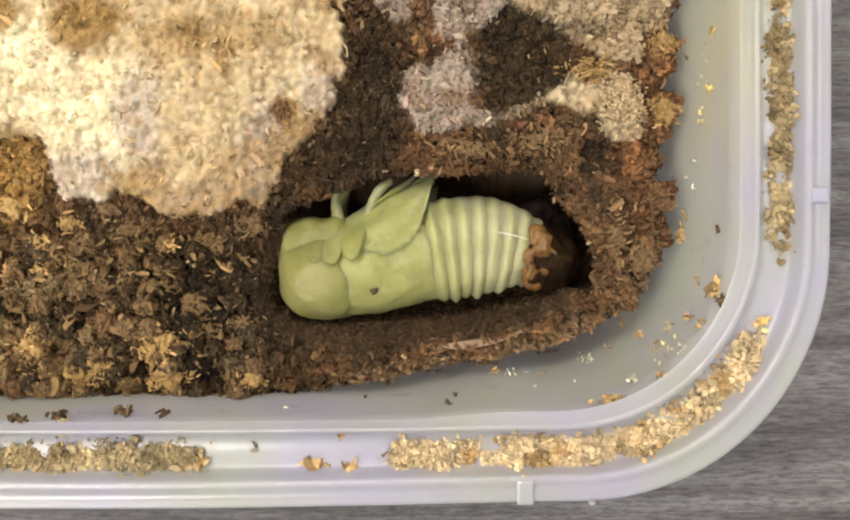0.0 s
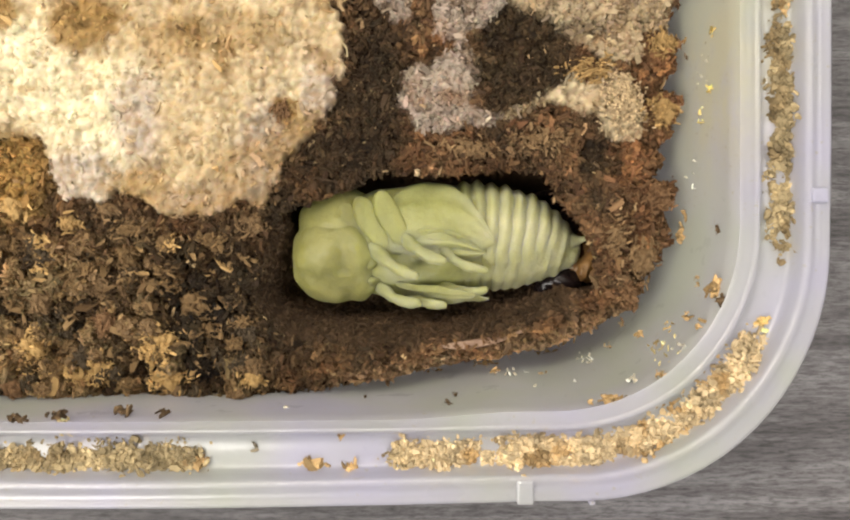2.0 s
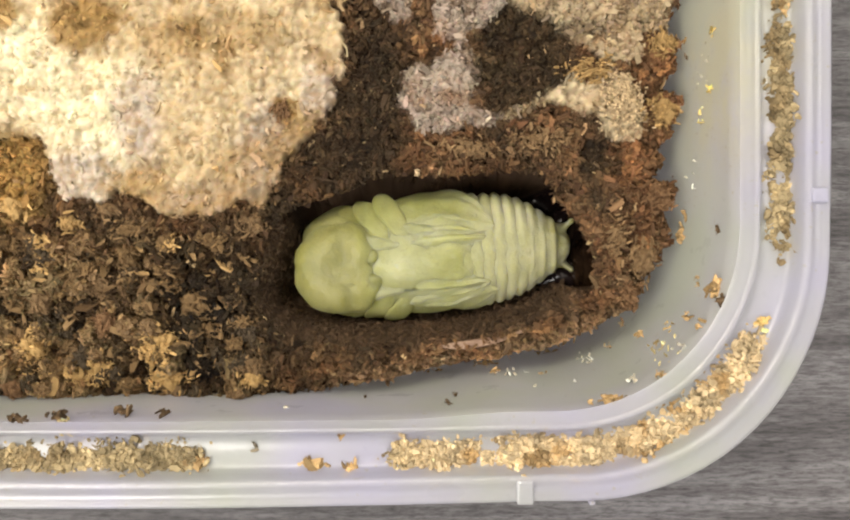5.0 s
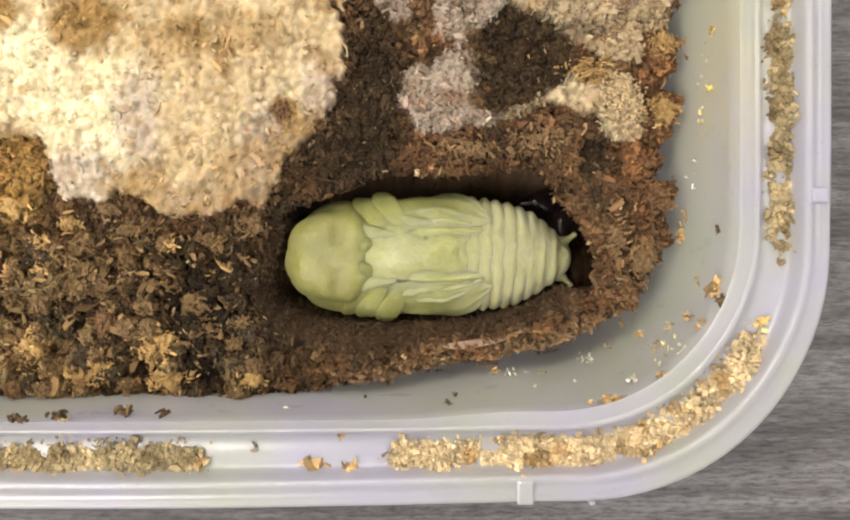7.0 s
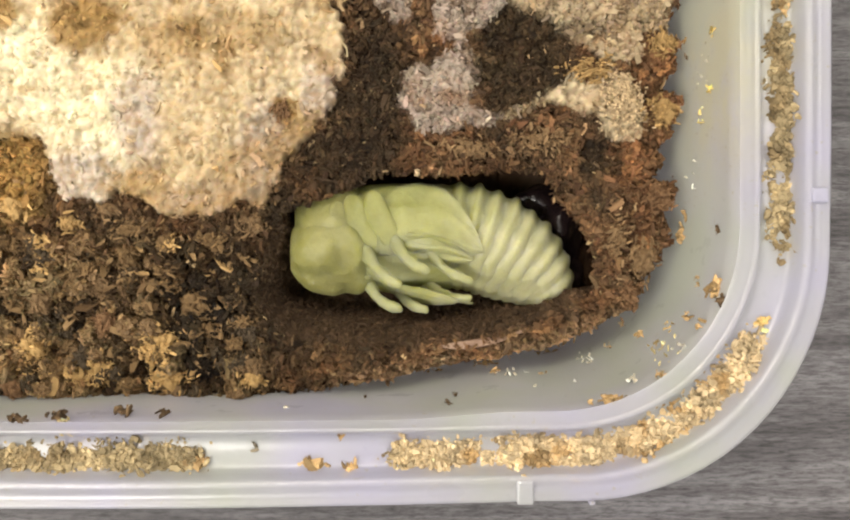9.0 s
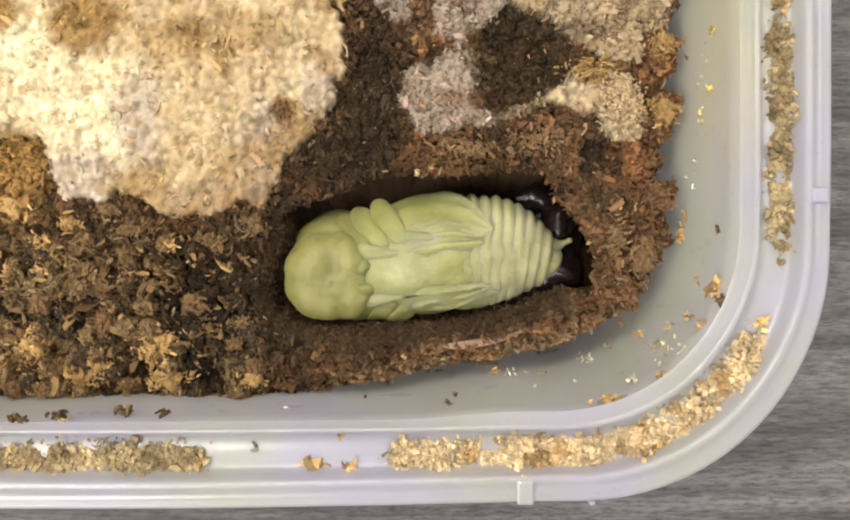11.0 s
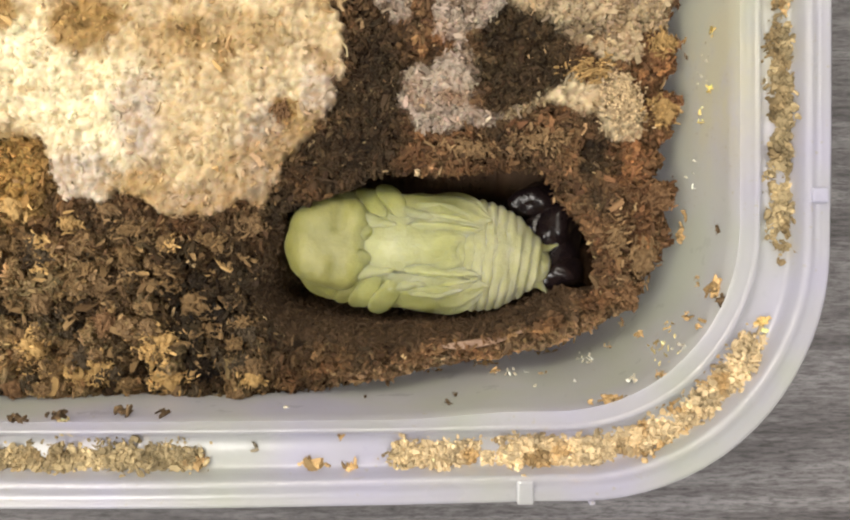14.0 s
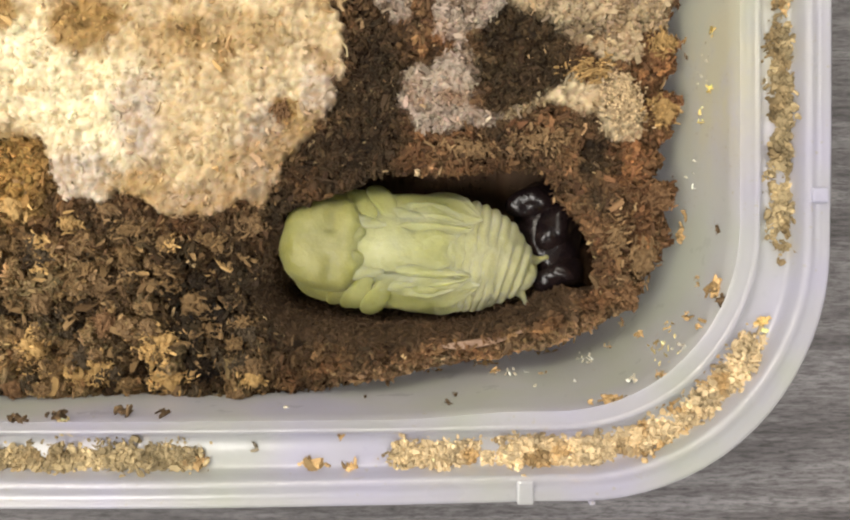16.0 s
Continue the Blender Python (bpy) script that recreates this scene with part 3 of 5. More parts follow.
def build_substrate():
    rng = np.random.RandomState(4)
    step = 0.4
    gx, gy = np.meshgrid(np.arange(-104, 46.5, step), np.arange(-30, 72, step), indexing="ij")
    nx, ny = gx.shape
    x, y = gx.ravel(), gy.ravel()
    x, y = x + rng.uniform(-0.12, 0.12, x.size), y + rng.uniform(-0.12, 0.12, x.size)
    z, block, pale, dark, coarse = substrate_height(x, y)
    ragged = (0.9 + 0.9 * smooth01((x - 30) / 8)) * fractal(x, y, 2.8, 3, 61)
    d_edge = inside(x, y, EDGE) + ragged
    d_hole = inside(x, y, HOLE)
    d_hole = d_hole + 0.55 * fractal(x, y, 2.2, 3, 67) * np.exp(-np.maximum(d_hole, 0) / 0.45)
    # the way into the chamber, smoothed, for its undercut
    grid = inside(x, y, HOLE).reshape(nx, ny)
    dx, dy = np.gradient(grid, step)
    for _ in range(40):
        dx = (dx + np.roll(dx, 1, 0) + np.roll(dx, -1, 0) + np.roll(dx, 1, 1) + np.roll(dx, -1, 1)) / 5
        dy = (dy + np.roll(dy, 1, 0) + np.roll(dy, -1, 0) + np.roll(dy, 1, 1) + np.roll(dy, -1, 1)) / 5
    ln = np.hypot(dx, dy) + 1e-6
    dx, dy = (dx / ln).ravel(), (dy / ln).ravel()
    south = np.maximum(smooth01((dy + 0.1) / 0.8), smooth01((dx - 0.2) / 0.5) * smooth01((2.5 - y) / 3.0))
    west = smooth01((dx - 0.2) / 0.6) * (1 - south)
    wall = 2.4 + 5.5 * south + 6.5 * west
    s = np.clip(d_hole / wall, 0, 1)
    floor_z = 28.6 - 1.4 * smooth01(d_hole / 9.0) + 0.35 * fractal(x, y, 1.6, 3, 83)
    drop = smooth01(s * (1 - 0.15 * south) + 0.15 * south * s)
    under = (11.0 * (1 - south) - 10.5 * west) * np.sin(np.pi * np.clip(s, 0, 1)) ** 0.8
    inside_hole = d_hole > 0
    z = np.where(inside_hole, z + (floor_z - z) * drop, z)
    xs = np.where(inside_hole, x - dx * under, x)
    ys = np.where(inside_hole, y - dy * under, y)
    z = z - 4.0 * smooth01((4.5 - d_edge) / 4.5) * smooth01((x + 12) / 10) * smooth01((2 - y) / 8) * (d_hole < 0)
    z = np.where(d_edge < 0, z - 9.0 * np.minimum(-d_edge, 3.6), z - 1.6 * smooth01((1.5 - d_edge) / 1.5))
    keep = d_edge > -3.6
    red = smooth01((xs + 16) / 14) * (1 - dark)
    # inside the chamber the bed's tint is darker, blended into one deep brown
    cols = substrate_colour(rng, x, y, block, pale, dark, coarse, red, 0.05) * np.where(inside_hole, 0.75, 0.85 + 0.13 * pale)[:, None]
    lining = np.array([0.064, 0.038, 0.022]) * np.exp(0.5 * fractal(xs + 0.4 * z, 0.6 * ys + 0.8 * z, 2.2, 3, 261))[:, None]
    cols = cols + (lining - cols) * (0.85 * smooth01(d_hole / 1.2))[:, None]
    idx = np.arange(nx * ny).reshape(nx, ny)
    quads = np.stack([idx[:-1, :-1], idx[1:, :-1], idx[1:, 1:], idx[:-1, 1:]], -1).reshape(-1, 4)
    quads = quads[keep[quads].all(1)]
    used = np.unique(quads)
    remap = np.full(nx * ny, -1)
    remap[used] = np.arange(used.size)
    pts = np.stack([xs, ys, z], 1)
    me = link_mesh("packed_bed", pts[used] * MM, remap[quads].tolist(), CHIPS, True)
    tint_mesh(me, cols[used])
    bed = tagged(new("wood_substrate"), "packed brown wood shavings with pale mouldy lumps and a hollow chamber", "substrate")
    part("packed_bed", me, bed, "crumbly packed brown shavings")

    # loose pieces all over it
    view = (np.abs(x + 16) < 66) & (y > -30) & (y < 52) & keep & (d_edge > -1.2)
    nrm = np.zeros((nx, ny, 3))
    pg = pts.reshape(nx, ny, 3)
    du, dv = np.gradient(pg, axis=0), np.gradient(pg, axis=1)
    nrm = np.cross(du, dv)
    nrm /= np.linalg.norm(nrm, axis=2)[:, :, None] + 1e-9
    nrm = nrm.reshape(-1, 3)

    def scatter(name, count, chance, lo, hi, lift, lean, thick, label, spread=0.22, slim=(0.22, 0.6)):
        w = chance * view
        pick = rng.choice(x.size, count, p=w / w.sum())
        sizes = np.exp(rng.uniform(np.log(lo), np.log(hi), count))
        c = pts[pick] + nrm[pick] * (sizes * lift)[:, None] + rng.uniform(-0.25, 0.25, (count, 3)) * [1, 1, 1 + 3 * (hi > 2.5)]
        col = substrate_colour(rng, x[pick], y[pick], block[pick], pale[pick], dark[pick], coarse[pick], red[pick], spread)
        # pieces further inside the chamber's outline are blended to a dark brown
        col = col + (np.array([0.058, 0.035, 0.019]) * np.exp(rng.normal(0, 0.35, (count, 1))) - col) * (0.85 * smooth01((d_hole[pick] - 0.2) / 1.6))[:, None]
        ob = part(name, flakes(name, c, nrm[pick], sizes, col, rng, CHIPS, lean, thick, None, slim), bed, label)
        tagged(ob, kind="stuff")

    outside = (d_hole < 0.4).astype(float)
    steep = ((d_hole >= 0.2) & (d_hole < 2.4) & (south <= 0.4)).astype(float)
    slope = ((d_hole >= 0.4) & (south + west > 0.4)).astype(float)
    scatter("fine_sawdust", 60000, outside * (1 - 0.7 * coarse) * np.clip(1 - 1.15 * pale, 0.002, 1) * (1 - 0.85 * block) + 0.9 * slope + 9.0 * steep, 0.4, 1.25, 0.05, 0.6, 0.3, "fine crumbled shavings", 0.20)
    scatter("pale_mould", 1300, outside * pale, 0.35, 1.1, -0.06, 0.3, 0.3, "pale mouldy shavings", 0.10, (0.4, 0.85))
    scatter("short_litter", 8000, (outside + 0.3 * slope) * (1 - pale) ** 2 * (1 - 0.9 * block) * (1 - coarse) * (1 - 0.5 * dark), 0.8, 2.1, 0.08, 0.45, 0.18, "short brown shavings", 0.28, (0.3, 0.7))
    scatter("coarse_litter", 24000, outside * coarse * (1 - block), 0.45, 2.1, 0.06, 0.6, 0.16, "coarse loose shavings", 0.24, (0.22, 0.55))

    # the largest loose chips, one by one
    shapes = []
    for k in range(8):
        r2 = np.random.RandomState(100 + k)
        shapes.append(flakes("wood_chip", np.zeros((1, 3)), np.array([[0, 0, 1.0]]), np.array([3.0]), np.array([[0.3, 0.2, 0.1]]), r2, LOOSE_CHIP, 0.05, 0.22))
    w = outside * view * (coarse * (x < -20) + 0.03 * (1 - pale) ** 2 * (1 - coarse))
    for k in rng.choice(x.size, 290, p=w / w.sum()):
        ob = part("wood_chip", shapes[k % 8], bed)
        sc = rng.uniform(0.4, 1.15) if coarse[k] > 0.5 else rng.uniform(0.25, 0.6)
        ob.matrix_local = Matrix.LocRotScale(Vector(pts[k] + nrm[k] * 0.5) * MM, Euler(rng.uniform(-0.7, 0.7, 2).tolist() + [rng.uniform(0, 6.28)]), (sc, sc * rng.uniform(0.6, 1.2), sc))
    # fibrous lumps that stand out of the bed
    chunk_tints = {"tan": (0.47, 0.305, 0.125), "russet": (0.165, 0.092, 0.045), "ochre": (0.33, 0.21, 0.085), "umber": (0.19, 0.12, 0.06), "dark": (0.07, 0.05, 0.03), "cream": (0.54, 0.41, 0.25), "grey": (0.158, 0.098, 0.044)}
    clods = []
    w = outside * view * coarse * (x < -24)
    for k in rng.choice(x.size, 64, p=w / w.sum()):
        size = rng.uniform(1.2, 3.0)
        clods.append((x[k], y[k], size, size * rng.uniform(0.6, 1.2), int(10 * size), ("umber", "grey", "dark", "grey", "umber", "tan", "dark", "grey")[rng.randint(8)]))
    for cx, cy, rx, ry, count, tint in (*clods, (-70.3, -15.7, 2.9, 4.2, 46, "tan"), (-47.2, -15.2, 2.9, 4.6, 36, "tan"), (-58.4, -20.0, 3.8, 2.9, 40, "tan"), (-46.1, -21.4, 4.4, 2.7, 46, "tan"), (-67.5, 2.9, 2.1, 2.1, 16, "tan"), (-72.0, 9.0, 3.0, 2.4, 24, "tan"), (-62.5, 6.6, 2.4, 1.8, 18, "ochre"), (-56.0, 8.6, 3.0, 1.6, 18, "umber"), (-57.5, -11.4, 3.0, 2.5, 24, "russet"),
                                        (-65.1, -21.4, 3.8, 2.3, 30, "grey"), (-30.4, 6.2, 2.5, 2.3, 30, "umber"), (-54.1, 0.0, 2.5, 1.9, 18, "grey"), (-62.2, -3.8, 3.2, 2.3, 22, "grey"), (-72.7, -22.8, 2.9, 2.5, 26, "russet"), (-41.3, -7.6, 3.8, 2.9, 24, "grey"),
                                        (42.0, 38.3, 3.4, 2.3, 46, "ochre"), (42.1, 26.2, 3.0, 2.9, 50, "ochre"), (28.6, 33.3, 4.8, 2.3, 46, "ochre"), (41.0, 10.9, 3.2, 3.2, 50, "russet"), (35.8, -6.2, 2.5, 2.9, 36, "russet"), (34.8, 27.6, 4.4, 5.7, 120, "cream"), 
                                        (-1.3, 15.4, 0.6, 0.6, 3, "cream"), (-50.3, 20.4, 0.9, 0.6, 4, "cream"), (38.6, 0.0, 2.9, 4.8, 50, "umber"), (33.8, 3.8, 2.4, 3.8, 40, "umber"), (20.6, 20.9, 5.7, 2.3, 50, "umber"), (7.2, 19.5, 5.7, 1.9, 40, "umber"), (-24.6, 25.9, 1.9, 1.7, 16, "russet"), (-37.5, 2.9, 3.8, 2.3, 26, "grey"), (-50.8, 5.7, 5.7, 1.7, 30, "grey")):
        count = int(count * (5.0 if tint == "cream" else 3.6))
        q = np.column_stack([rng.normal(cx, rx * 0.45, count), rng.normal(cy, ry * 0.45, count)])
        hz = substrate_height(q[:, 0], q[:, 1])[0] - 1.6 * smooth01((1.5 - inside(q[:, 0], q[:, 1], EDGE)) / 1.5)
        r = np.hypot((q[:, 0] - cx) / rx, (q[:, 1] - cy) / ry)
        c = np.column_stack([q, hz + 0.9 + 1.1 * np.clip(1 - r, 0, 1) * rng.uniform(0.2, 1, count) * min(rx, ry) * 0.5])
        cols = np.clip(np.array(chunk_tints[tint]) * np.exp(rng.normal(0, 0.2, (count, 1))), 0.02, 0.85)
        if tint != "cream" and rx > 1.0 and rx < 6.0:
            core = blob("wood_chunk", (0, 0, 0), (0.52 * rx, 0.52 * ry, 0.40 * min(rx, ry) + 0.4), CHIPS, rng.uniform(2.2, 4.5), 0.55 * min(rx, ry), 0.8 * min(rx, ry), 22, 32, fine=0.5)
            core.shade_flat()
            shade = np.array([0.75 + 0.5 * noise.noise(v.co / MM / 0.9 + Vector((cx, cy, 0))) for v in core.vertices])
            tint_mesh(core, np.clip(np.array(chunk_tints[tint])[None] * 0.95 * (1 + 0.6 * (shade[:, None] - 0.75)), 0.01, 0.85))
            z0 = float(substrate_height(np.array([cx]), np.array([cy]))[0][0]) - 1.6 * float(smooth01((1.5 - inside(np.array([cx]), np.array([cy]), EDGE)) / 1.5)[0])
            lump = part("wood_chunk", core, bed, "solid tan wood chunk" if tint == "tan" else "dark wood chunk")
            lump.matrix_local = Matrix.LocRotScale(Vector((cx, cy, z0 + 0.5)) * MM, Euler((rng.uniform(-0.3, 0.3), rng.uniform(-0.3, 0.3), rng.uniform(-0.4, 0.4))), (1, 1, 1))
        me = flakes("wood_lump", c - [cx, cy, 50], np.tile([0, 0, 1.0], (count, 1)), np.exp(rng.uniform(-1.1, -0.2, count) if tint == "cream" else rng.uniform(-0.8, 0.35, count)), cols, rng, CHIPS, 0.45, 0.3, None if tint == "cream" else (rng.normal(0, 1), rng.normal(0, 1), 0.2), (0.25, 0.5))
        part("wood_lump", me, bed, "fibrous lump of shavings").location = Vector((cx, cy, 50)) * MM
    flap = tube("lining_flap", [(2.8, -15.3, 48.2), (6.5, -15.1, 48.6), (10.5, -14.5, 48.7), (14.0, -13.8, 48.5), (19.0, -11.9, 48.2)], [0.25, 0.75, 0.75, 0.45, 0.12], FLAP, 12, 8, 0.3)
    part("lining_flap", flap, bed, "pale torn flap of chamber lining")
    return bed


# ---- crumbs on the box ----
def build_crumbs():
    rng = np.random.RandomState(9)
    line = np.array(rounded_outline(4.7, 60, 240))
    pts, sizes = [], []
    # stretches of the rim groove that hold crumbs: x from, x to, y from, y to, count, spread
    for x0, x1, y0, y1, count, spread in ((40, 60, 1, 36.5, 2800, 2.0), (40, 60, 40, 48, 260, 1.6), (14, 52, -36, -8, 6800, 2.5), (-5, 16, -36, -24, 2000, 2.2), (-80, -36.5, -36, -26, 4600, 2.3)):
        sel = line[(line[:, 0] > x0) & (line[:, 0] < x1) & (line[:, 1] > y0) & (line[:, 1] < y1)]
        p = sel[rng.randint(0, len(sel), count)] + rng.normal(0, 0.5, (count, 2)) * spread
        lump = lattice_noise(p[:, 0], p[:, 1], 4.0, 7) + 0.5 * lattice_noise(p[:, 0], p[:, 1], 1.5, 8)
        keep = lump > -0.72
        p = p[keep]
        z = 64.4 + np.abs(rng.normal(0, 0.9, len(p))) * (0.6 + 0.6 * lump[keep])
        pts.append(np.column_stack([p, z]))
        sizes.append(np.exp(rng.uniform(np.log(0.3), np.log(1.25), len(p))))
    p, s = np.concatenate(pts), np.concatenate(sizes)
    n = len(p)
    warm = smooth01((p[:, 0] + 10) / 12) * smooth01((2 - p[:, 1]) / 6)
    tone = 0.5 + 0.5 * fractal(p[:, 0], p[:, 1], 4.0, 3, 77)
    col = np.array([0.40, 0.315, 0.18]) + (np.array([0.62, 0.485, 0.30]) - np.array([0.40, 0.315, 0.18])) * warm[:, None]
    col = col + (np.array([0.21, 0.145, 0.07]) + warm[:, None] * np.array([0.17, 0.08, 0.01]) - col) * (0.75 * smooth01((tone - 0.52) / 0.2))[:, None]
    col = col * (0.55 + 0.58 * clumps(p[:, 0], p[:, 1], 1.8, 411)[1])[:, None] * np.exp(rng.normal(0, 0.2, (n, 1)))
    me = flakes("crumbs", p, np.tile([0, 0, 1.0], (n, 1)), s, np.clip(col, 0.02, 0.85), rng, CHIPS, 0.7, 0.5, None, (0.5, 1.0))
    tagged(part("rim_sawdust", me), "pale sawdust crumbs lying in the groove of the box rim", "sawdust", kind="stuff")

    # single crumbs stuck to the wall or lying on the rim: place, reach, count, colour
    amber, dark, pale = (0.40, 0.27, 0.13), (0.10, 0.065, 0.035), (0.70, 0.64, 0.52)

    def crumb(x, y, z, reach_x, reach_y, count, tint, size=0.8):
        c = np.array([x, y, z]) + rng.normal(0, 0.42, (count, 3)) * [reach_x, reach_y, 0.25]
        cols = np.clip(np.array(tint) * np.exp(rng.normal(0, 0.4, (count, 1))), 0.02, 0.85)
        me = flakes("wood_crumb", c - c.mean(0), np.tile([0, 0, 1.0], (count, 1)), size * np.exp(rng.uniform(-0.5, 0.6, count)), cols, rng, CHIPS, 0.6, 0.35)
        ob = tagged(part("wood_crumb", me), "small wood crumb stuck to the milky box wall", "crumb", group="crumbs on the box")
        ob.location = c.mean(0) * MM

    crumb(46.4, 4.9, 44.4, 0.5, 2.0, 22, amber, 0.9)
    crumb(47.0, -4.8, 62.0, 1.4, 1.6, 30, amber, 1.1)
    crumb(47.3, -6.9, 65.6, 1.2, 1.4, 14, dark, 1.0)
    crumb(30.7, -22.3, 65.0, 2.6, 0.9, 34, amber, 1.1)
    crumb(37.8, -13.1, 49.6, 0.6, 1.2, 10, amber, 0.8)
    crumb(37.8, -18.1, 64.9, 1.4, 0.8, 12, amber, 0.7)
    crumb(43.6, -9.2, 58.5, 0.6, 0.6, 6, amber, 0.7)
    crumb(46.7, 36.5, 46.7, 0.3, 0.6, 4, dark, 0.6)
    crumb(48.5, 4.7, 58.7, 0.3, 0.5, 3, dark, 0.6)
    crumb(48.2, 38.3, 56.6, 0.3, 1.4, 6, (0.62, 0.46, 0.15), 0.7)
    crumb(48.1, 28.9, 55.7, 0.3, 1.0, 6, (0.62, 0.46, 0.15), 0.7)
    crumb(5.2, -23.1, 53.6, 0.9, 0.5, 5, dark, 0.6)
    crumb(3.8, -23.7, 58.6, 0.9, 0.3, 5, dark, 0.6)
    crumb(12.8, -20.9, 41.2, 0.6, 0.9, 8, amber, 0.6)
    crumb(-10.4, -23.6, 51.4, 0.3, 0.4, 3, dark, 0.5)
    crumb(-23.2, -24.3, 59.0, 0.6, 0.25, 5, pale, 0.8)
    crumb(19.2, -22.1, 49.6, 0.3, 0.4, 3, pale, 0.6)
    crumb(26.3, -21.4, 49.9, 0.6, 0.6, 4, pale, 0.5)
    crumb(-64.6, -24.9, 66.8, 2.2, 0.5, 12, dark, 1.2)
    crumb(-58.9, -24.7, 64.2, 1.4, 0.6, 10, dark, 1.2)
    crumb(-49.5, -24.4, 61.8, 1.5, 0.6, 10, dark, 1.2)
    crumb(-42.5, -24.5, 62.6, 1.0, 0.5, 6, dark, 0.8)
    crumb(12.2, -19.7, 33.5, 4.5, 0.8, 26, amber, 0.6)
    crumb(24.5, -18.5, 27.6, 3.0, 0.6, 20, amber, 0.6)
    crumb(1.7, -21.7, 30.7, 4.0, 0.6, 18, amber, 0.6)
    crumb(15.6, -21.0, 41.9, 5.0, 1.4, 14, pale, 0.45)
    crumb(40.2, -14.9, 61.8, 4.5, 3.5, 20, (0.5, 0.42, 0.22), 0.5)
    crumb(47.8, 33.4, 54.1, 2.6, 5.0, 16, pale, 0.45)
    crumb(47.2, 17.1, 49.9, 2.0, 6.0, 9, pale, 0.4)
    crumb(36.5, -11.9, 42.5, 1.0, 1.0, 7, amber, 0.5)
    crumb(38.6, -14.6, 56.0, 1.6, 1.0, 10, (0.45, 0.33, 0.15), 0.6)
    crumb(41.3, -11.1, 54.9, 1.0, 1.4, 8, (0.45, 0.33, 0.15), 0.6)
    crumb(41.4, -14.1, 62.5, 1.4, 1.2, 9, pale, 0.5)
    crumb(44.2, -10.5, 63.1, 0.8, 1.0, 6, amber, 0.6)
    crumb(29.2, -17.7, 44.2, 2.0, 1.0, 10, pale, 0.45)
    crumb(33.0, -15.7, 44.8, 2.0, 0.8, 8, amber, 0.45)
    crumb(21.7, -21.1, 41.7, 1.6, 0.8, 8, amber, 0.5)
    crumb(34.2, -19.5, 61.0, 2.4, 0.8, 9, pale, 0.45)
    crumb(46.0, -3.7, 55.6, 0.5, 1.6, 6, amber, 0.5)
    crumb(46.7, 7.8, 46.0, 0.4, 1.4, 10, amber, 0.6)
    crumb(47.6, 25.4, 52.1, 0.8, 2.2, 8, (0.62, 0.50, 0.2), 0.5)
    for x, y, rx, ry, k, tint, size in ((-13.3, -28.0, 0.4, 0.9, 8, amber, 1.0), (-18.0, -32.6, 2.4, 0.7, 22, amber, 1.2), (-12.0, -32.9, 1.0, 0.8, 12, amber, 1.2), (-24.1, -34.2, 0.5, 0.4, 5, dark, 0.9),
                                        (-27.1, -30.0, 0.3, 1.2, 6, (0.2, 0.17, 0.12), 0.7), (-57.3, -26.7, 1.4, 1.2, 26, (0.6, 0.5, 0.28), 1.2), (-36.1, -32.1, 1.6, 0.8, 18, amber, 1.3),
                                        (56.4, 40.7, 1.4, 0.6, 14, amber, 1.4), (53.6, -9.9, 0.9, 0.9, 12, (0.72, 0.5, 0.2), 1.2), (-45.6, -34.9, 0.5, 0.5, 4, dark, 0.8)):
        crumb(x, y, 64.9, rx, ry, k, tint, size)


# ---- the pupa ----
SEGMENTS = 9
WAIST = 8.0
SEG = 2.25


def blob(name, centre, radii, mat, power=2.0, lumps=0.25, grain=4.0, nu=40, nv=56, shape=None, fine=0.0):
    """A rounded, slightly uneven body, in mm; power above 2 squares it off."""
    verts, faces = [], []
    for i in range(nu + 1):
        th = math.pi * i / nu
        for k in range(nv):
            ph = 2 * math.pi * k / nv
            d = [-math.cos(th), math.sin(th) * math.cos(ph), math.sin(th) * math.sin(ph)]
            q = sum(abs(c) ** power for c in d) ** (-1 / power)
            p = Vector([centre[j] + radii[j] * d[j] * q for j in range(3)])
            if shape:
                p = shape(p)
            n = Vector(d)
            p += n * lumps * (noise.noise(p / grain + Vector((7.1, 3.3, 1.7))) + fine * noise.noise(p / (0.3 * grain) + Vector((1.1, 8.3, 4.7))))
            verts.append(p * MM)
    for i in range(nu):
        for k in range(nv):
            j = (k + 1) % nv
            faces.append((i * nv + k, (i + 1) * nv + k, (i + 1) * nv + j, i * nv + j))
    return link_mesh(name, verts, faces, mat, True)


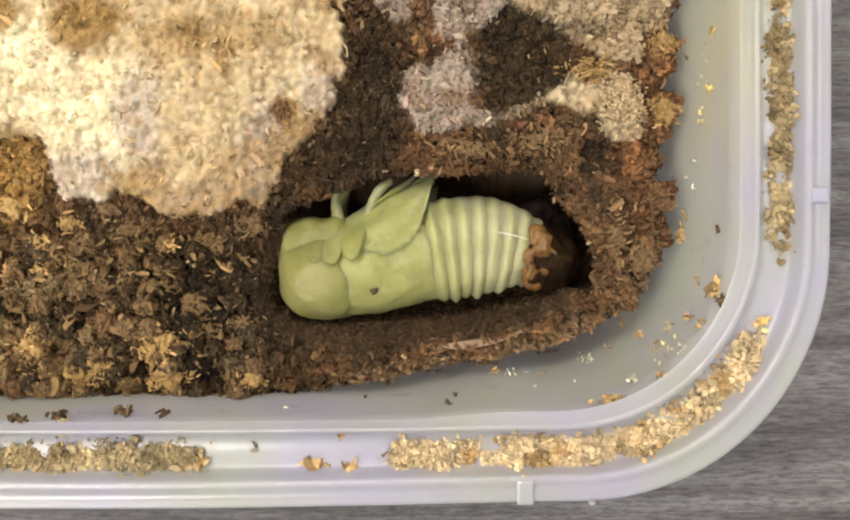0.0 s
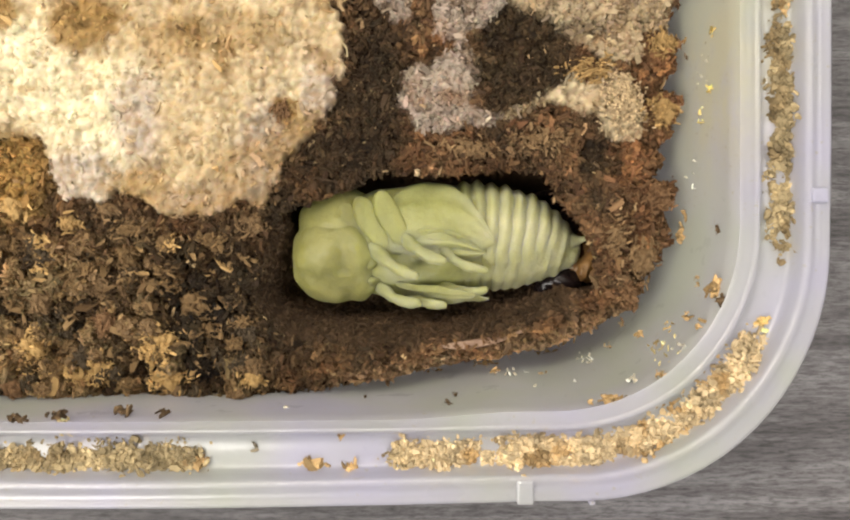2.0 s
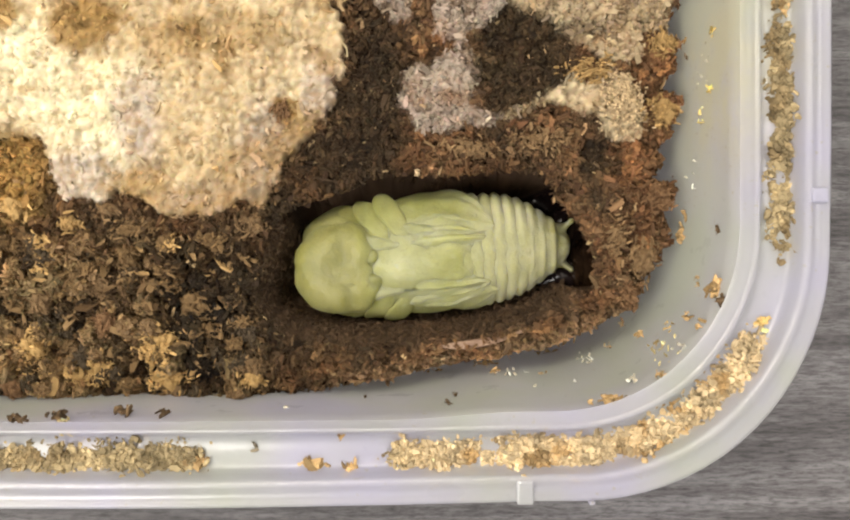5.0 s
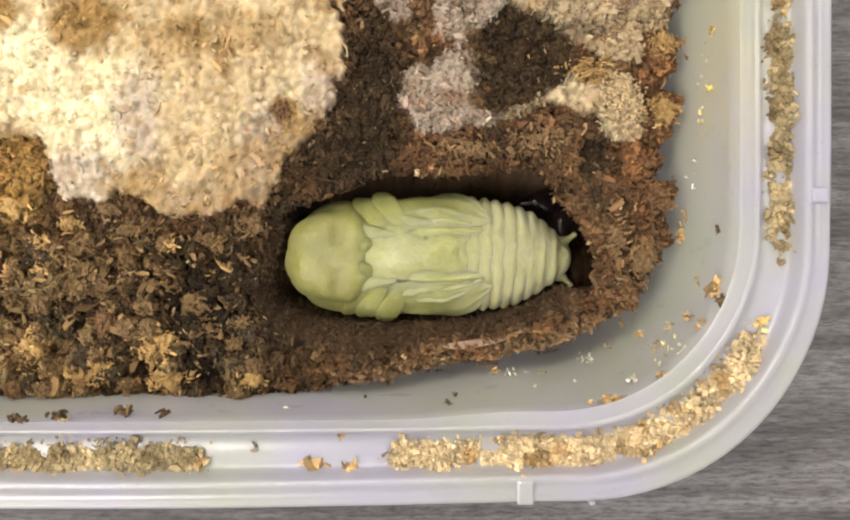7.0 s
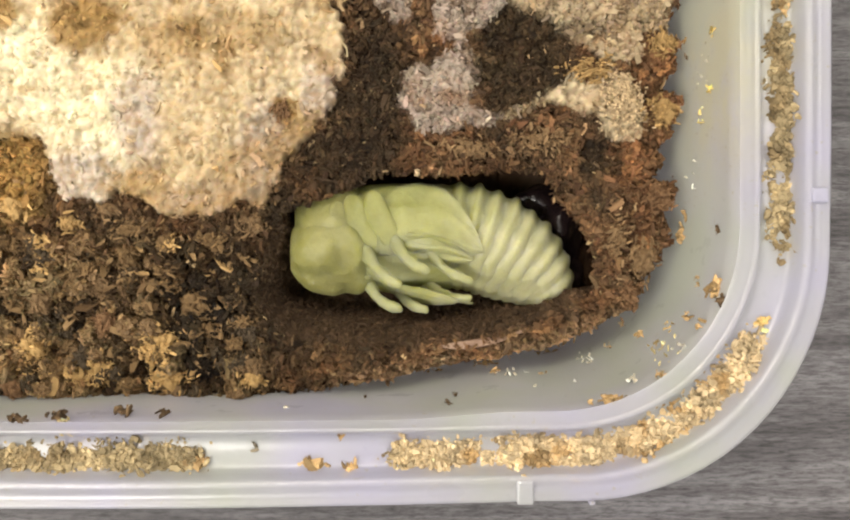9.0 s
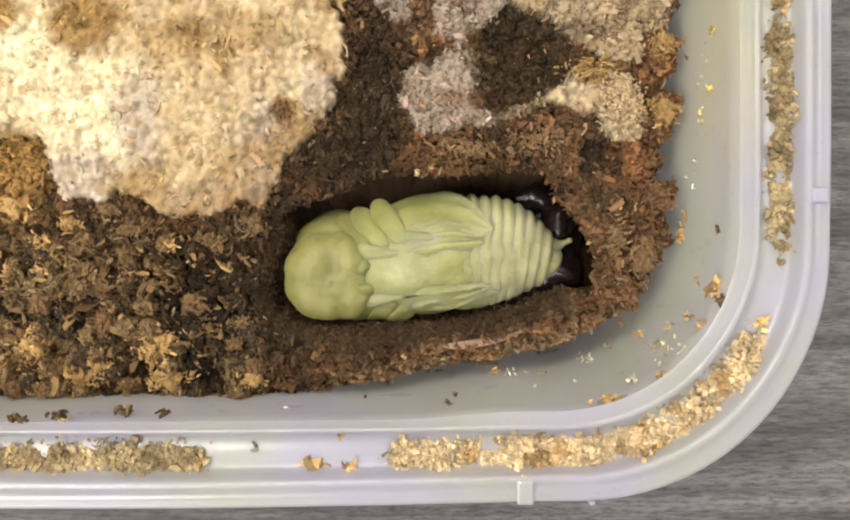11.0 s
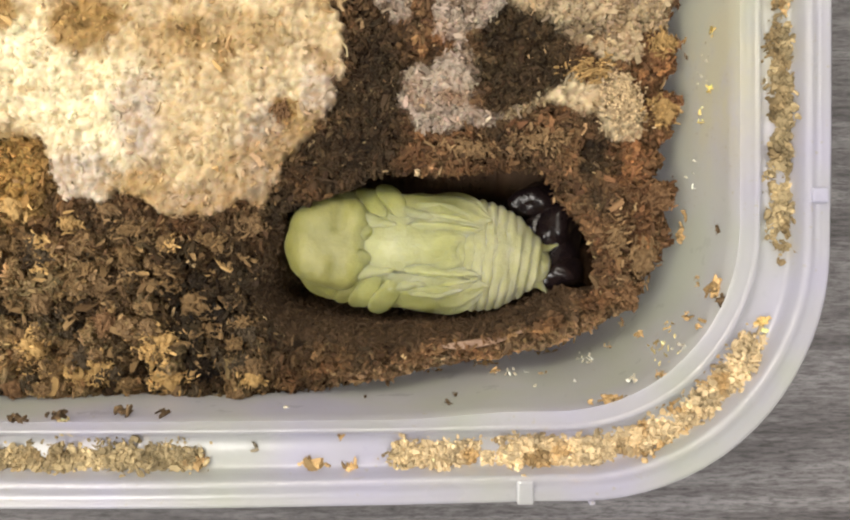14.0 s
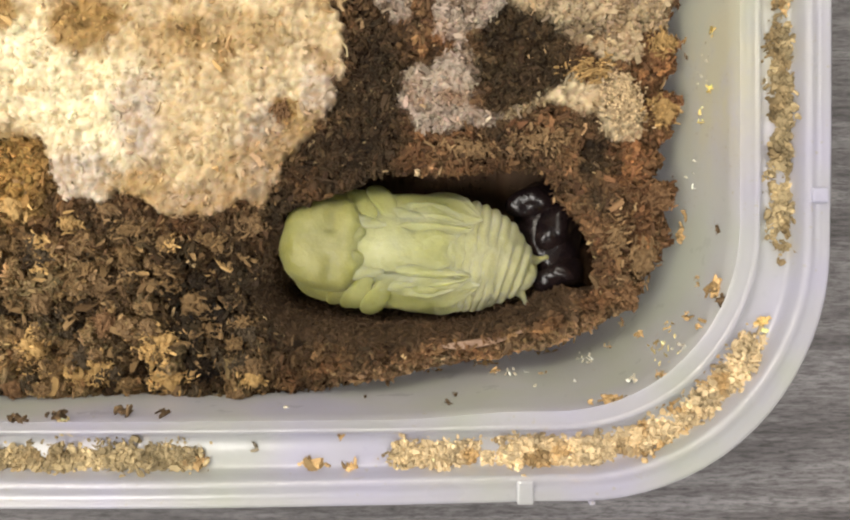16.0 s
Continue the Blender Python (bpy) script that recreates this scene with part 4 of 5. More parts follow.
def body_tint(me, dx=0.0, gain=1.0):
    """Pigment: green in front and on the flanks, cream towards the tail and along the belly; shade painted over the
    head end.
    """
    green, cream, milk = np.array([0.368, 0.375, 0.142]), np.array([0.450, 0.440, 0.255]), np.array([0.48, 0.495, 0.335])
    cols = []
    for v in me.vertices:
        x, y, z = v.co.x / MM + dx, v.co.y / MM, v.co.z / MM
        c = green + (cream - green) * smooth_step((x - 4.0) / 13.0)
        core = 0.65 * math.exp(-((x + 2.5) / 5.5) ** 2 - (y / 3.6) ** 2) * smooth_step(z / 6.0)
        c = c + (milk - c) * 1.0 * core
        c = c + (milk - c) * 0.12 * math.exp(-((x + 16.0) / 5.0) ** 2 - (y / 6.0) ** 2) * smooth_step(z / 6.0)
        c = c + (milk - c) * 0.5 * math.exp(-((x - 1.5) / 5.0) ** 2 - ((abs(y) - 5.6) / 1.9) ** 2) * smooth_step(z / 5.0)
        # the overhang's shade on the head end, darkened into the tint
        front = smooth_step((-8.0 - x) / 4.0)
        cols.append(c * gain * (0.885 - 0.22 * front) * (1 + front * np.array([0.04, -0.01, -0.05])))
    tint_mesh(me, np.array(cols))
    return me


def head_shape(p):
    """A broad face that narrows to the brow, with blunt jaws at its hinder edge."""
    f = (p.x + 22.5) / 15.0
    p.y *= 0.86 + 0.28 * math.sin(math.pi * min(max(f * 0.72, 0), 1))
    if p.z > 3:
        p.z += 0.5 * math.exp(-((p.x + 10.0) / 1.6) ** 2) - 0.7 * math.exp(-((p.x + 13.4) / 1.2) ** 2) * (abs(p.y) > 2)
        p.x += 0.9 * math.exp(-((abs(p.y) - 3.6) / 1.3) ** 2) * max(0, f - 0.6) * 2
    return p


def section(x):
    """Half-width and half-height of the mid-body at x."""
    q = min(abs((x - 1.5) / 14.2), 0.999)
    k = (1 - q ** 3.4) ** (1 / 3.4)
    return 10.3 * k, 9.2 * k


def thorax_mesh():
    rings = []
    for i in range(57):
        x = 1.5 - 14.2 * math.cos(math.pi * i / 56)
        ry, rz = section(x)
        rings.append((x, 0, -0.6, max(ry, 0.05), max(rz, 0.05)))
    me = loft("thorax", rings, SKIN, True, 72)
    for v in me.vertices:
        p = v.co / MM
        out = Vector((0, p.y, p.z)).normalized()
        if p.z > 0:
            w = p.z / 9.0
            h = 0.5 * math.exp(-((p.x + 2.5) / 4.0) ** 2 - (p.y / 3.4) ** 2) + 0.25 * math.exp(-((p.x - 4.0) / 2.6) ** 2 - (p.y / 2.2) ** 2)
            h -= 0.2 * math.exp(-(p.y / 0.9) ** 2) * smooth_step((p.x - 4.5) / 3)
            h += 0.10 * math.cos(p.x * 2.6) * math.exp(-(p.y / 3.0) ** 2) * smooth_step((p.x - 3) / 2)
            v.co.z += h * w * MM
        v.co += out * (0.45 * noise.noise(p / 3.6) + 0.22 * noise.noise(p / 1.3)) * MM
    return me


def lobe(name, path, widths, lift0, lift1, thick, mat, sy):
    """A flat, rounded limb laid on the body: path of (x, angle round the body), half-widths in mm."""
    keys = np.array([(x, a, w) for (x, a), w in zip(path, widths)], float)
    n = len(keys)
    rows = []
    for i in range(n - 1):
        p0, p1, p2, p3 = keys[max(i - 1, 0)], keys[i], keys[i + 1], keys[min(i + 2, n - 1)]
        for k in range(8):
            t = k / 8
            rows.append(0.5 * (2 * p1 + (p2 - p0) * t + (2 * p0 - 5 * p1 + 4 * p2 - p3) * t * t + (3 * p1 - p0 - 3 * p2 + p3) * t ** 3))
    rows.append(keys[-1])
    m, nv = len(rows), 14
    verts, faces = [], []
    for layer in (0, 1):
        for i, (x, a, w) in enumerate(rows):
            q, r = rows[min(i + 1, m - 1)], rows[max(i - 1, 0)]
            tx, ta = q[0] - r[0], radians(q[1] - r[1]) * 9.6
            ln = math.hypot(tx, ta)
            nx, na = -ta / ln, tx / ln
            u = i / (m - 1)
            end = math.sqrt(max(0.0, 1 - max(0, (u - 0.82) / 0.18) ** 2))
            for j in range(nv + 1):
                v = 2 * j / nv - 1
                xx = x + nx * w * v * max(end, 0.12)
                aa = radians(a) + na * w * v * max(end, 0.12) / 9.6
                dome = math.sqrt(max(0.0, 1 - v * v)) * (0.35 + 0.65 * end)
                lift = lift0 + (lift1 - lift0) * u
                h = lift + thick * dome if layer else lift - 0.3 - 0.9 * dome
                h += 0.15 * noise.noise(Vector((xx * 0.5, aa * 5, sy + x * 0.1)))
                ry, rz = section(max(xx, -8.6))
                verts.append(Vector((xx, sy * (ry + h) * math.cos(aa), -0.6 + (rz + h) * math.sin(aa))) * MM)
    w1 = nv + 1
    base = m * w1
    for i in range(m - 1):
        for j in range(nv):
            q = (i * w1 + j, (i + 1) * w1 + j, (i + 1) * w1 + j + 1, i * w1 + j + 1)
            faces.append(q)
            faces.append(tuple(base + k for k in q)[::-1])
    rim = [i * w1 for i in range(m)] + [(m - 1) * w1 + j for j in range(1, nv + 1)] + [i * w1 + nv for i in range(m - 2, -1, -1)] + [j for j in range(nv - 1, 0, -1)]
    for k, e in enumerate(rim):
        f = rim[(k + 1) % len(rim)]
        faces.append((e, base + e, base + f, f))
    me = link_mesh(name, verts, faces, mat, True)
    bm = bmesh.new()
    bm.from_mesh(me)
    bmesh.ops.recalc_face_normals(bm, faces=bm.faces)
    bm.to_mesh(me)
    bm.free()
    return me


def build_pupa():
    pupa = tagged(new("beetle_pupa"), "pale green beetle pupa wriggling in its chamber", "pupa")
    made = {}
    made["head"] = part("head", blob("head", (-15.2, 0, 3.2), (7.8, 7.6, 6.4), SKIN, 3.0, 0.5, 4.2, 56, 80, shape=head_shape, fine=0.2), pupa, "blunt pale green head")
    part("brow", blob("brow", (-21.9, 0.2, 3.0), (1.3, 1.9, 1.9), LIMB, 2.0, 0.2), made["head"])
    for sy in (-1, 1):
        part("jaw", blob("jaw", (-9.2, sy * 2.2, 7.0), (2.3, 1.7, 1.7), LIMB, 2.2, 0.5, 1.6, 24, 32), made["head"])
        part("palp", blob("palp", (-8.0, sy * 4.4, 6.2), (1.5, 1.1, 1.2), LIMB, 2.0, 0.45, 1.2, 18, 24), made["head"])
        part("antenna", tube("antenna", [(-15.4, sy * 6.0, 4.6), (-13.2, sy * 6.9, 4.3), (-10.8, sy * 6.6, 4.6), (-9.4, sy * 5.6, 5.2)], [1.0, 1.5, 1.5, 1.1], LIMB, 12, 6, 0.6), made["head"])
    made["pronotum"] = part("pronotum", blob("pronotum", (-13.2, 0, -1.2), (8.8, 10.2, 8.2), SKIN, 2.4, 0.7, 5.0, 48, 72, fine=0.1), pupa, "rounded green fore-body shield")
    made["thorax"] = part("thorax", thorax_mesh(), pupa, "pale green mid-body with a swollen breast")
    for i in range(SEGMENTS):
        f = i / (SEGMENTS - 1)
        r = 10.0 * (1 + 0.02 * f - 0.46 * f ** 3.0)
        last = i == SEGMENTS - 1
        bulge = 0.86 * (1 - 0.35 * f)
        step = 0.125
        rn = 10.0 * (1 + 0.02 * (f + step) - 0.46 * (f + step) ** 3.0)
        rings = [(-2.6, 0, -0.6, r * 0.70, r * 0.66), (-2.0, 0, -0.6, r * 0.90, r * 0.86), (-1.1, 0, -0.6, r * 0.965, r * 0.921), (-0.25, 0, -0.6, r * 0.99, r * 0.946)]
        for k in range(1, 5):
            rr = r + (rn - r) * k / 5
            rings.append((2.5 * k / 5 - 0.1, 0, -0.6, rr, rr * 0.955))
        rings += [(2.7, 0, -0.6, rn * 0.93, rn * 0.9), (3.6, 0, -0.6, rn * 0.78, rn * 0.75), (4.5, 0, -0.6, rn * 0.45, rn * 0.45), (4.75, 0, -0.6, 0.2, 0.2)] if last else [(2.6, 0, -0.6, rn * 0.988, rn * 0.945), (3.4, 0, -0.6, rn * 0.95, rn * 0.905), (4.0, 0, -0.6, rn * 0.80, rn * 0.76)]
        me = loft("abdomen_segment", blend_rings(rings, 3), RING_SKIN, True, 56)
        for v in me.vertices:
            a = math.atan2(v.co.z, v.co.y)
            out = Vector((0, v.co.y, v.co.z)).normalized()
            p = v.co / MM + Vector((i * SEG, 0, 0))
            u = (v.co.x / MM + 0.1) / 2.45
            flank = 0.14 + 0.86 * abs(math.cos(a)) ** 1.8 if v.co.z > 0 else 1.0 + (0.4 if i % 2 else -0.35) * abs(math.sin(a))
            swell = math.sin(math.pi * u) ** 1.3 if 0 < u < 1 else 0.0
            v.co += out * MM * (0.30 * noise.noise(p / 3.0) + 0.10 * math.sin(a * 9 + i) + bulge * flank * swell)
            if v.co.z > 0:
                v.co.z *= 0.965 - 0.06 * (1 - f) ** 2
        made[f"seg{i}"] = part("abdomen_segment", me, pupa, "cream-green abdomen ring")
    ry, rz = section(-3.5)
    part("spiracle", blob("spiracle", (-3.5, -ry * math.cos(radians(38)) + 0.2, -0.4 - rz * math.sin(radians(38))), (0.75, 0.7, 1.2), UMBER, 2.0, 0.35, 1.0, 14, 18), made["thorax"], "dark speck on the flank")
    for sy in (-1, 1):
        spine = tube("tail_spine", [(2.0, sy * 2.6, -0.5), (3.5, sy * 3.5, -0.6), (4.4, sy * 4.2, -0.6), (5.0, sy * 4.7, -0.6)], [2.2, 0.9, 0.5, 0.55], LIMB)
        part("tail_spine", spine, made[f"seg{SEGMENTS - 1}"])
        wing_shapes(pupa, made, sy)
        leg_shapes(pupa, made, sy)
    for ob in pupa.children_recursive:
        i = next((k for k in range(SEGMENTS) if made[f"seg{k}"] in (ob, ob.parent)), None)
        if ob.name.startswith("leg"):
            tint_mesh(ob.data, np.tile([0.41, 0.42, 0.235], (len(ob.data.vertices), 1)))
        else:
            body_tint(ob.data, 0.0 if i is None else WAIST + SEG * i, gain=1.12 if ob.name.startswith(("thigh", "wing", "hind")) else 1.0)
    return pupa, made


def wing_shapes(pupa, made, sy):
    """Fore and hind wing cases: curved leaves wrapped round the flank, their tips on the belly."""
    for name, a_in, a_out, x0, x1, lift, ridge in (("hind_wing", 75, 40, -2.0, 13.0, -0.10, 0.30), ("wing_case", 66, -18, -4.6, 14.6, 0.16, 0.14)):
        verts, faces = [], []
        nu, nv = 30, 22
        for layer in (0, 1):
            for i in range(nu + 1):
                u = i / nu
                close = max(0.0, (u - 0.36) / 0.64) ** 2.0
                blunt = math.sqrt(max(0.0, 1 - max(0.0, (u - 0.86) / 0.14) ** 2)) * 0.97 + 0.03
                lo, hi = a_out + (a_in - 14 - a_out) * close, a_in - 5 * u * u
                lo, hi = (lo + hi) / 2 - (hi - lo) / 2 * blunt * min(1.0, 0.5 + 2.5 * u), (lo + hi) / 2 + (hi - lo) / 2 * blunt
                for j in range(nv + 1):
                    v = j / nv
                    q = (lo + (hi - lo) * v - a_out) / 84.0
                    a = radians(lo + (hi - lo) * v)
                    x = x0 + (x1 - x0) * u
                    edge = (math.sin(math.pi * v) * math.sin(math.pi * min(max(u, 0.02), 0.98))) ** 0.45
                    wav = 0.35 * noise.noise(Vector((x * 0.28, q * 4.0, sy * 3.0)))
                    rib = ridge * math.cos(v * math.pi * 5.2 + 0.4) * edge + 0.12 * noise.noise(Vector((x * 0.9, q * 11.0, sy * 7.0)))
                    ry, rz = section(min(x, 1.5))
                    flare = 1.25 * max(0.0, 1 - 4 * v) * math.sin(math.pi * min(max(u, 0.02), 0.98))
                    h = lift + wav + flare + (0.42 * edge + rib if layer else -0.6 * edge)
                    verts.append(Vector((x, sy * (ry + h) * math.cos(a), -0.6 + (rz + h) * math.sin(a))) * MM)
        w = nv + 1
        m = (nu + 1) * w
        for i in range(nu):
            for j in range(nv):
                q = (i * w + j, (i + 1) * w + j, (i + 1) * w + j + 1, i * w + j + 1)
                faces.append(q if sy < 0 else q[::-1])
                q2 = tuple(m + k for k in q)
                faces.append(q2[::-1] if sy < 0 else q2)
        rim = [i * w for i in range(nu + 1)] + [nu * w + j for j in range(1, nv + 1)] + [i * w + nv for i in range(nu - 1, -1, -1)] + [j for j in range(nv - 1, 0, -1)]
        for k, e in enumerate(rim):
            f = rim[(k + 1) % len(rim)]
            faces.append((e, f, m + f, m + e))
        me = link_mesh(name, verts, faces, WING, True)
        made[f"{name}{sy}"] = part(name, me, pupa, "ribbed green wing case")


# where each foot is hinged, and its reach: x, y, z, length, thickness, lean outwards
FEET = {"front": (-7.6, 4.4, 7.0, 9.6, 1.25, 0.05), "middle": (-2.2, 6.4, 6.3, 8.6, 1.2, 0.05), "hind": (3.4, 4.6, 7.1, 10.0, 1.0, -0.02)}


def leg_shapes(pupa, made, sy):
    """Folded legs: broad knees at the flank, and feet that lie along the belly or stand off it."""
    for path, widths, l0, l1 in (([(-8.4, 60), (-9.8, 42), (-11.4, 24), (-12.4, 8)], [1.1, 1.5, 1.8, 1.2], -0.3, 1.5),
                                 ([(-5.2, 62), (-6.8, 42), (-8.6, 22), (-9.6, 2)], [1.2, 1.7, 2.0, 1.3], -0.3, 2.0),
                                 ([(-1.4, 62), (-2.8, 44), (-4.8, 22), (-6.0, 0)], [1.2, 1.8, 2.1, 1.3], -0.3, 2.1)):
        part("thigh", lobe("thigh", path, widths, l0, l1, 0.3, LIMB, sy), pupa, "flat folded pale green thigh")
    for key, (x, y, z, length, r, lean) in FEET.items():
        path = [(-1.2, 0, -0.9), (length * 0.25, sy * lean * 3, 0.0), (length * 0.5, sy * lean * length, 0.5), (length * 0.78, sy * lean * length, 0.3), (length, sy * lean * length * 1.3, -0.5)]
        me = tube("leg", path, [r * 1.35, r * 1.15, r * 0.85, r * 0.95, r * 0.7], LIMB, 14, 6, 0.8)
        for v in me.vertices:
            p = v.co / MM
            v.co.z += 0.22 * noise.noise(p / 1.3 + Vector((x, sy, 0))) * MM
            v.co.y += 0.22 * noise.noise(p / 1.3 + Vector((sy, x, 5))) * MM
        ob = part("leg", me, pupa, "pale green jointed leg")
        made[f"{key}{sy}"] = ob


# ---- the shed skin ----
def build_shed_skin():
    skin = tagged(new("shed_skin"), "shiny dark crumpled larval skin at the chamber's end", "shed skin")
    # smooth, wet folds: centre, radii and turn of each
    folds = (((-3.4, 1.0, -2.5), (6.6, 11.0, 6.6), 12), ((-6.4, 8.0, 2.4), (5.6, 3.2, 3.0), 12), ((-2.6, 3.4, 2.4), (3.6, 5.6, 3.8), -24),
             ((-1.8, -6.2, 2.4), (5.0, 3.0, 3.4), 20))
    for k, (centre, radii, turn) in enumerate(folds):
        me = blob("skin_fold", (0, 0, 0), radii, HUSK, 2.1, 0.8, 3.6, 40, 60, fine=0.12)
        part("skin_fold", me, skin).matrix_local = pose(centre[0] * MM, centre[1] * MM, centre[2] * MM, 0, 0, turn)
    cap = tagged(new("head_capsule"), "amber brown shed head shell clinging to the pupa's tail", "shed skin")
    for sy in (-1, 1):
        part("cheek_plate", blob("cheek_plate", (-2.2, sy * 4.6, 1.2), (2.9, 2.7, 5.4), AMBER, 2.3, 1.5, 2.2, 32, 44, fine=0.5), cap)
    rings = [(-3.6, 0, 0, 7.0, 6.8), (-2.8, 0, 0, 7.25, 7.0), (0, 0, 0, 6.9, 6.7), (3, 0, 0, 6.0, 5.8), (5, 0, 0, 4.2, 4.2), (6, 0, 0, 1.6, 1.6), (6.2, 0, 0, 0.2, 0.2)]
    rings = [(-3.3, 0, 0, 6.4, 6.2), (-3.6, 0, 0, 6.7, 6.5)] + rings
    me = loft("skin_sac", blend_rings(rings, 4), UMBER, False, 44)
    for v in me.vertices:
        p = v.co / MM
        v.co += Vector((noise.noise(p / 2.4), noise.noise(p / 2.4 + Vector((5, 0, 0))), noise.noise(p / 2.4 + Vector((0, 5, 0))))) * 0.9 * MM
    part("skin_sac", me, cap, "brown wrinkled skin sac")
    # wet highlights along the old skin's edge, built as thin white tubes
    for sy in (-1, 1):
        glint_tube = tube("skin_thread", [(-11.0, sy * 7.6, 6.3), (-7.5, sy * 7.3, 5.9), (-4.2, sy * 6.2, 5.0)], [0.12, 0.2, 0.14], GLINT, 10, 6, 0.6)
        part("skin_thread", glint_tube, cap, "thin white line modelled as the wet glint on the old skin's edge")
    return skin, cap


def motions(pupa, made, skin, capsule):
    """Every wriggle: place and heading of the thorax, roll of the body, bends of the head and abdomen."""
    rows = {k: [] for k in ("pupa", *made)}

    def state(t, x, y, heading, roll, head_bend, head_gap, tail_bend, tail_stretch, tail_roll, spread=0.15):
        rows["pupa"].append((t, pose(x * MM, y * MM, 0.0385, 0, 0, heading) @ pose(0, 0, 0, -roll)))
        back, turn = pose(0, 0, 0, roll), pose(0, 0, 0, -roll)
        neck = pose(-8 * MM, 0, 0, 0, 0, head_bend) @ pose((8 - head_gap) * MM, 0, 0)
        rows["head"].append((t, back @ neck @ turn))
        half = pose(-6 * MM, 0, 0, 0, 0, head_bend * 0.8) @ pose((6 - head_gap * 0.7) * MM, 0, 0)
        rows["pronotum"].append((t, back @ half @ turn))
        lift = float(smooth01(np.array((abs(roll) - 22) / 28.0)))
        for sy in (-1, 1):
            for key, (fx, fy, fz, length, r, lean) in FEET.items():
                rows[f"{key}{sy}"].append((t, pose(fx * MM, sy * fy * MM, fz * MM, 0, 3 - lift * ((76 if roll > 0 else 52) if key == "front" else 52 if key == "middle" else 36), -sy * 12)))
            # the flank turned up keeps its wings close; the other one's hang away from the belly
            loose = lift * (1.0 if sy * roll > 0 else spread)
            rows[f"hind_wing{sy}"].append((t, pose(0, 0, 0, sy * 8 * loose) @ pose(-4 * MM, 0, 0, 0, -17 * loose) @ pose(4 * MM, 0, 0)))
            rows[f"wing_case{sy}"].append((t, pose(0, 0, 0, sy * 6 * loose) @ pose(-6 * MM, 0, 0, 0, -11 * loose) @ pose(6 * MM, 0, 0)))
        m = pose(WAIST * MM, 0, 0)
        for i in range(SEGMENTS):
            m = m @ pose(0, 0, 0, 0, 0, tail_bend / SEGMENTS)
            f = (i + 1) / SEGMENTS
            rows[f"seg{i}"].append((t, back @ m @ pose(0, 0, 0, -(roll + tail_roll * f))))
            m = m @ pose(SEG * tail_stretch * MM, 0, 0)

    rows_skin = []

    def husk(t, x, y, turn, roll, z=33.5):
        rows_skin.append((t, pose(x * MM, y * MM, z * MM, 0, 0, turn) @ pose(0, 0, 0, -roll)))

    rows_cap = []

    def capsule_at(t, x, y, z, turn, roll):
        rows_cap.append((t, pose(x * MM, y * MM, z * MM, 0, 0, turn) @ pose(0, 0, 0, -roll)))

    state(0, -7.00, 0.51, 14.9, 98, -11.6, -1.92, -33.9, 1.189, 0, 1.1)
    state(0.1, -2.48, -0.10, 5.7, 60, -5.2, -1.41, -9.5, 0.706, 0)
    state(0.2, -2.28, 2.64, 0.0, 10, 2.3, -0.32, -2.4, 0.692, 0)
    state(0.3, -2.28, 2.64, 0.0, 10, 2.5, -1.03, -2.2, 0.777, 0)
    state(0.4, -2.28, 4.40, 4.1, -60, 4.1, -1.49, -16.1, 1.051, 0)
    state(0.5, -1.52, 4.00, 4.7, -50, 1.0, -2.83, -21.4, 0.960, 0)
    state(0.6, -1.17, 4.30, 3.8, -52, 0.8, -2.40, -15.8, 0.954, 0)
    state(0.7, 0.51, 0.56, 1.8, -20, -1.7, -1.39, -4.8, 0.791, 0)
    state(0.8, -0.86, -0.05, 2.4, 5, -1.4, -1.13, -4.7, 0.867, 0)
    state(0.9, -0.86, -0.05, 2.4, 5, -1.4, -1.95, -4.7, 0.867, 0)
    state(1, -2.48, -3.70, 5.5, 86, -22.5, -2.37, 25.1, 1.084, 0)
    state(1.1, -2.18, 1.01, 0.0, 30, -10.8, -1.61, 3.8, 0.958, 0)
    state(1.2, -1.83, 3.95, -2.5, 5, -7.6, -0.35, -13.3, 0.980, 0)
    state(1.4, -0.86, 2.33, -2.0, -15, 5.1, -2.34, -6.3, 0.912, 0)
    state(1.5, 0.10, 1.42, -1.5, -15, -4.1, -1.84, -3.5, 0.855, 0)
    state(1.6, -3.14, 1.88, -13.7, -65, 7.0, -0.56, 24.7, 1.077, 0)
    state(1.8, -0.46, 2.03, 0.0, -15, 0.4, -1.75, -4.9, 0.919, 0)
    state(2, -1.88, 3.50, 2.4, -43, 3.5, -0.25, -17.9, 1.024, 0)
    state(2.2, -0.91, 2.13, -0.6, 0, 2.5, -0.27, -4.6, 0.967, 0)
    state(2.4, 2.43, 0.30, 0.0, 5, 3.1, -1.88, 2.7, 0.830, 0)
    state(2.5, -1.88, 3.60, -1.7, -30, 5.3, -0.60, -23.6, 1.089, 0)
    state(2.6, -0.91, 4.36, 0.0, -45, 6.5, 0.02, -30.0, 0.967, 0)
    state(2.8, -2.28, 4.36, 0.0, -48, 9.8, -1.55, -31.1, 1.100, 0)
    state(2.9, -1.83, -2.18, -4.0, 40, 0.5, 1.39, 6.7, 1.029, 0)
    state(3, -1.83, -2.03, -4.5, 72, -8.8, -0.26, 23.1, 1.073, 0)
    state(3.2, -0.61, -0.05, -2.3, 55, -6.3, -0.82, 29.6, 0.823, 0)
    state(3.4, -0.46, 1.42, 3.9, 20, 0.2, 1.35, 5.9, 0.809, 0)
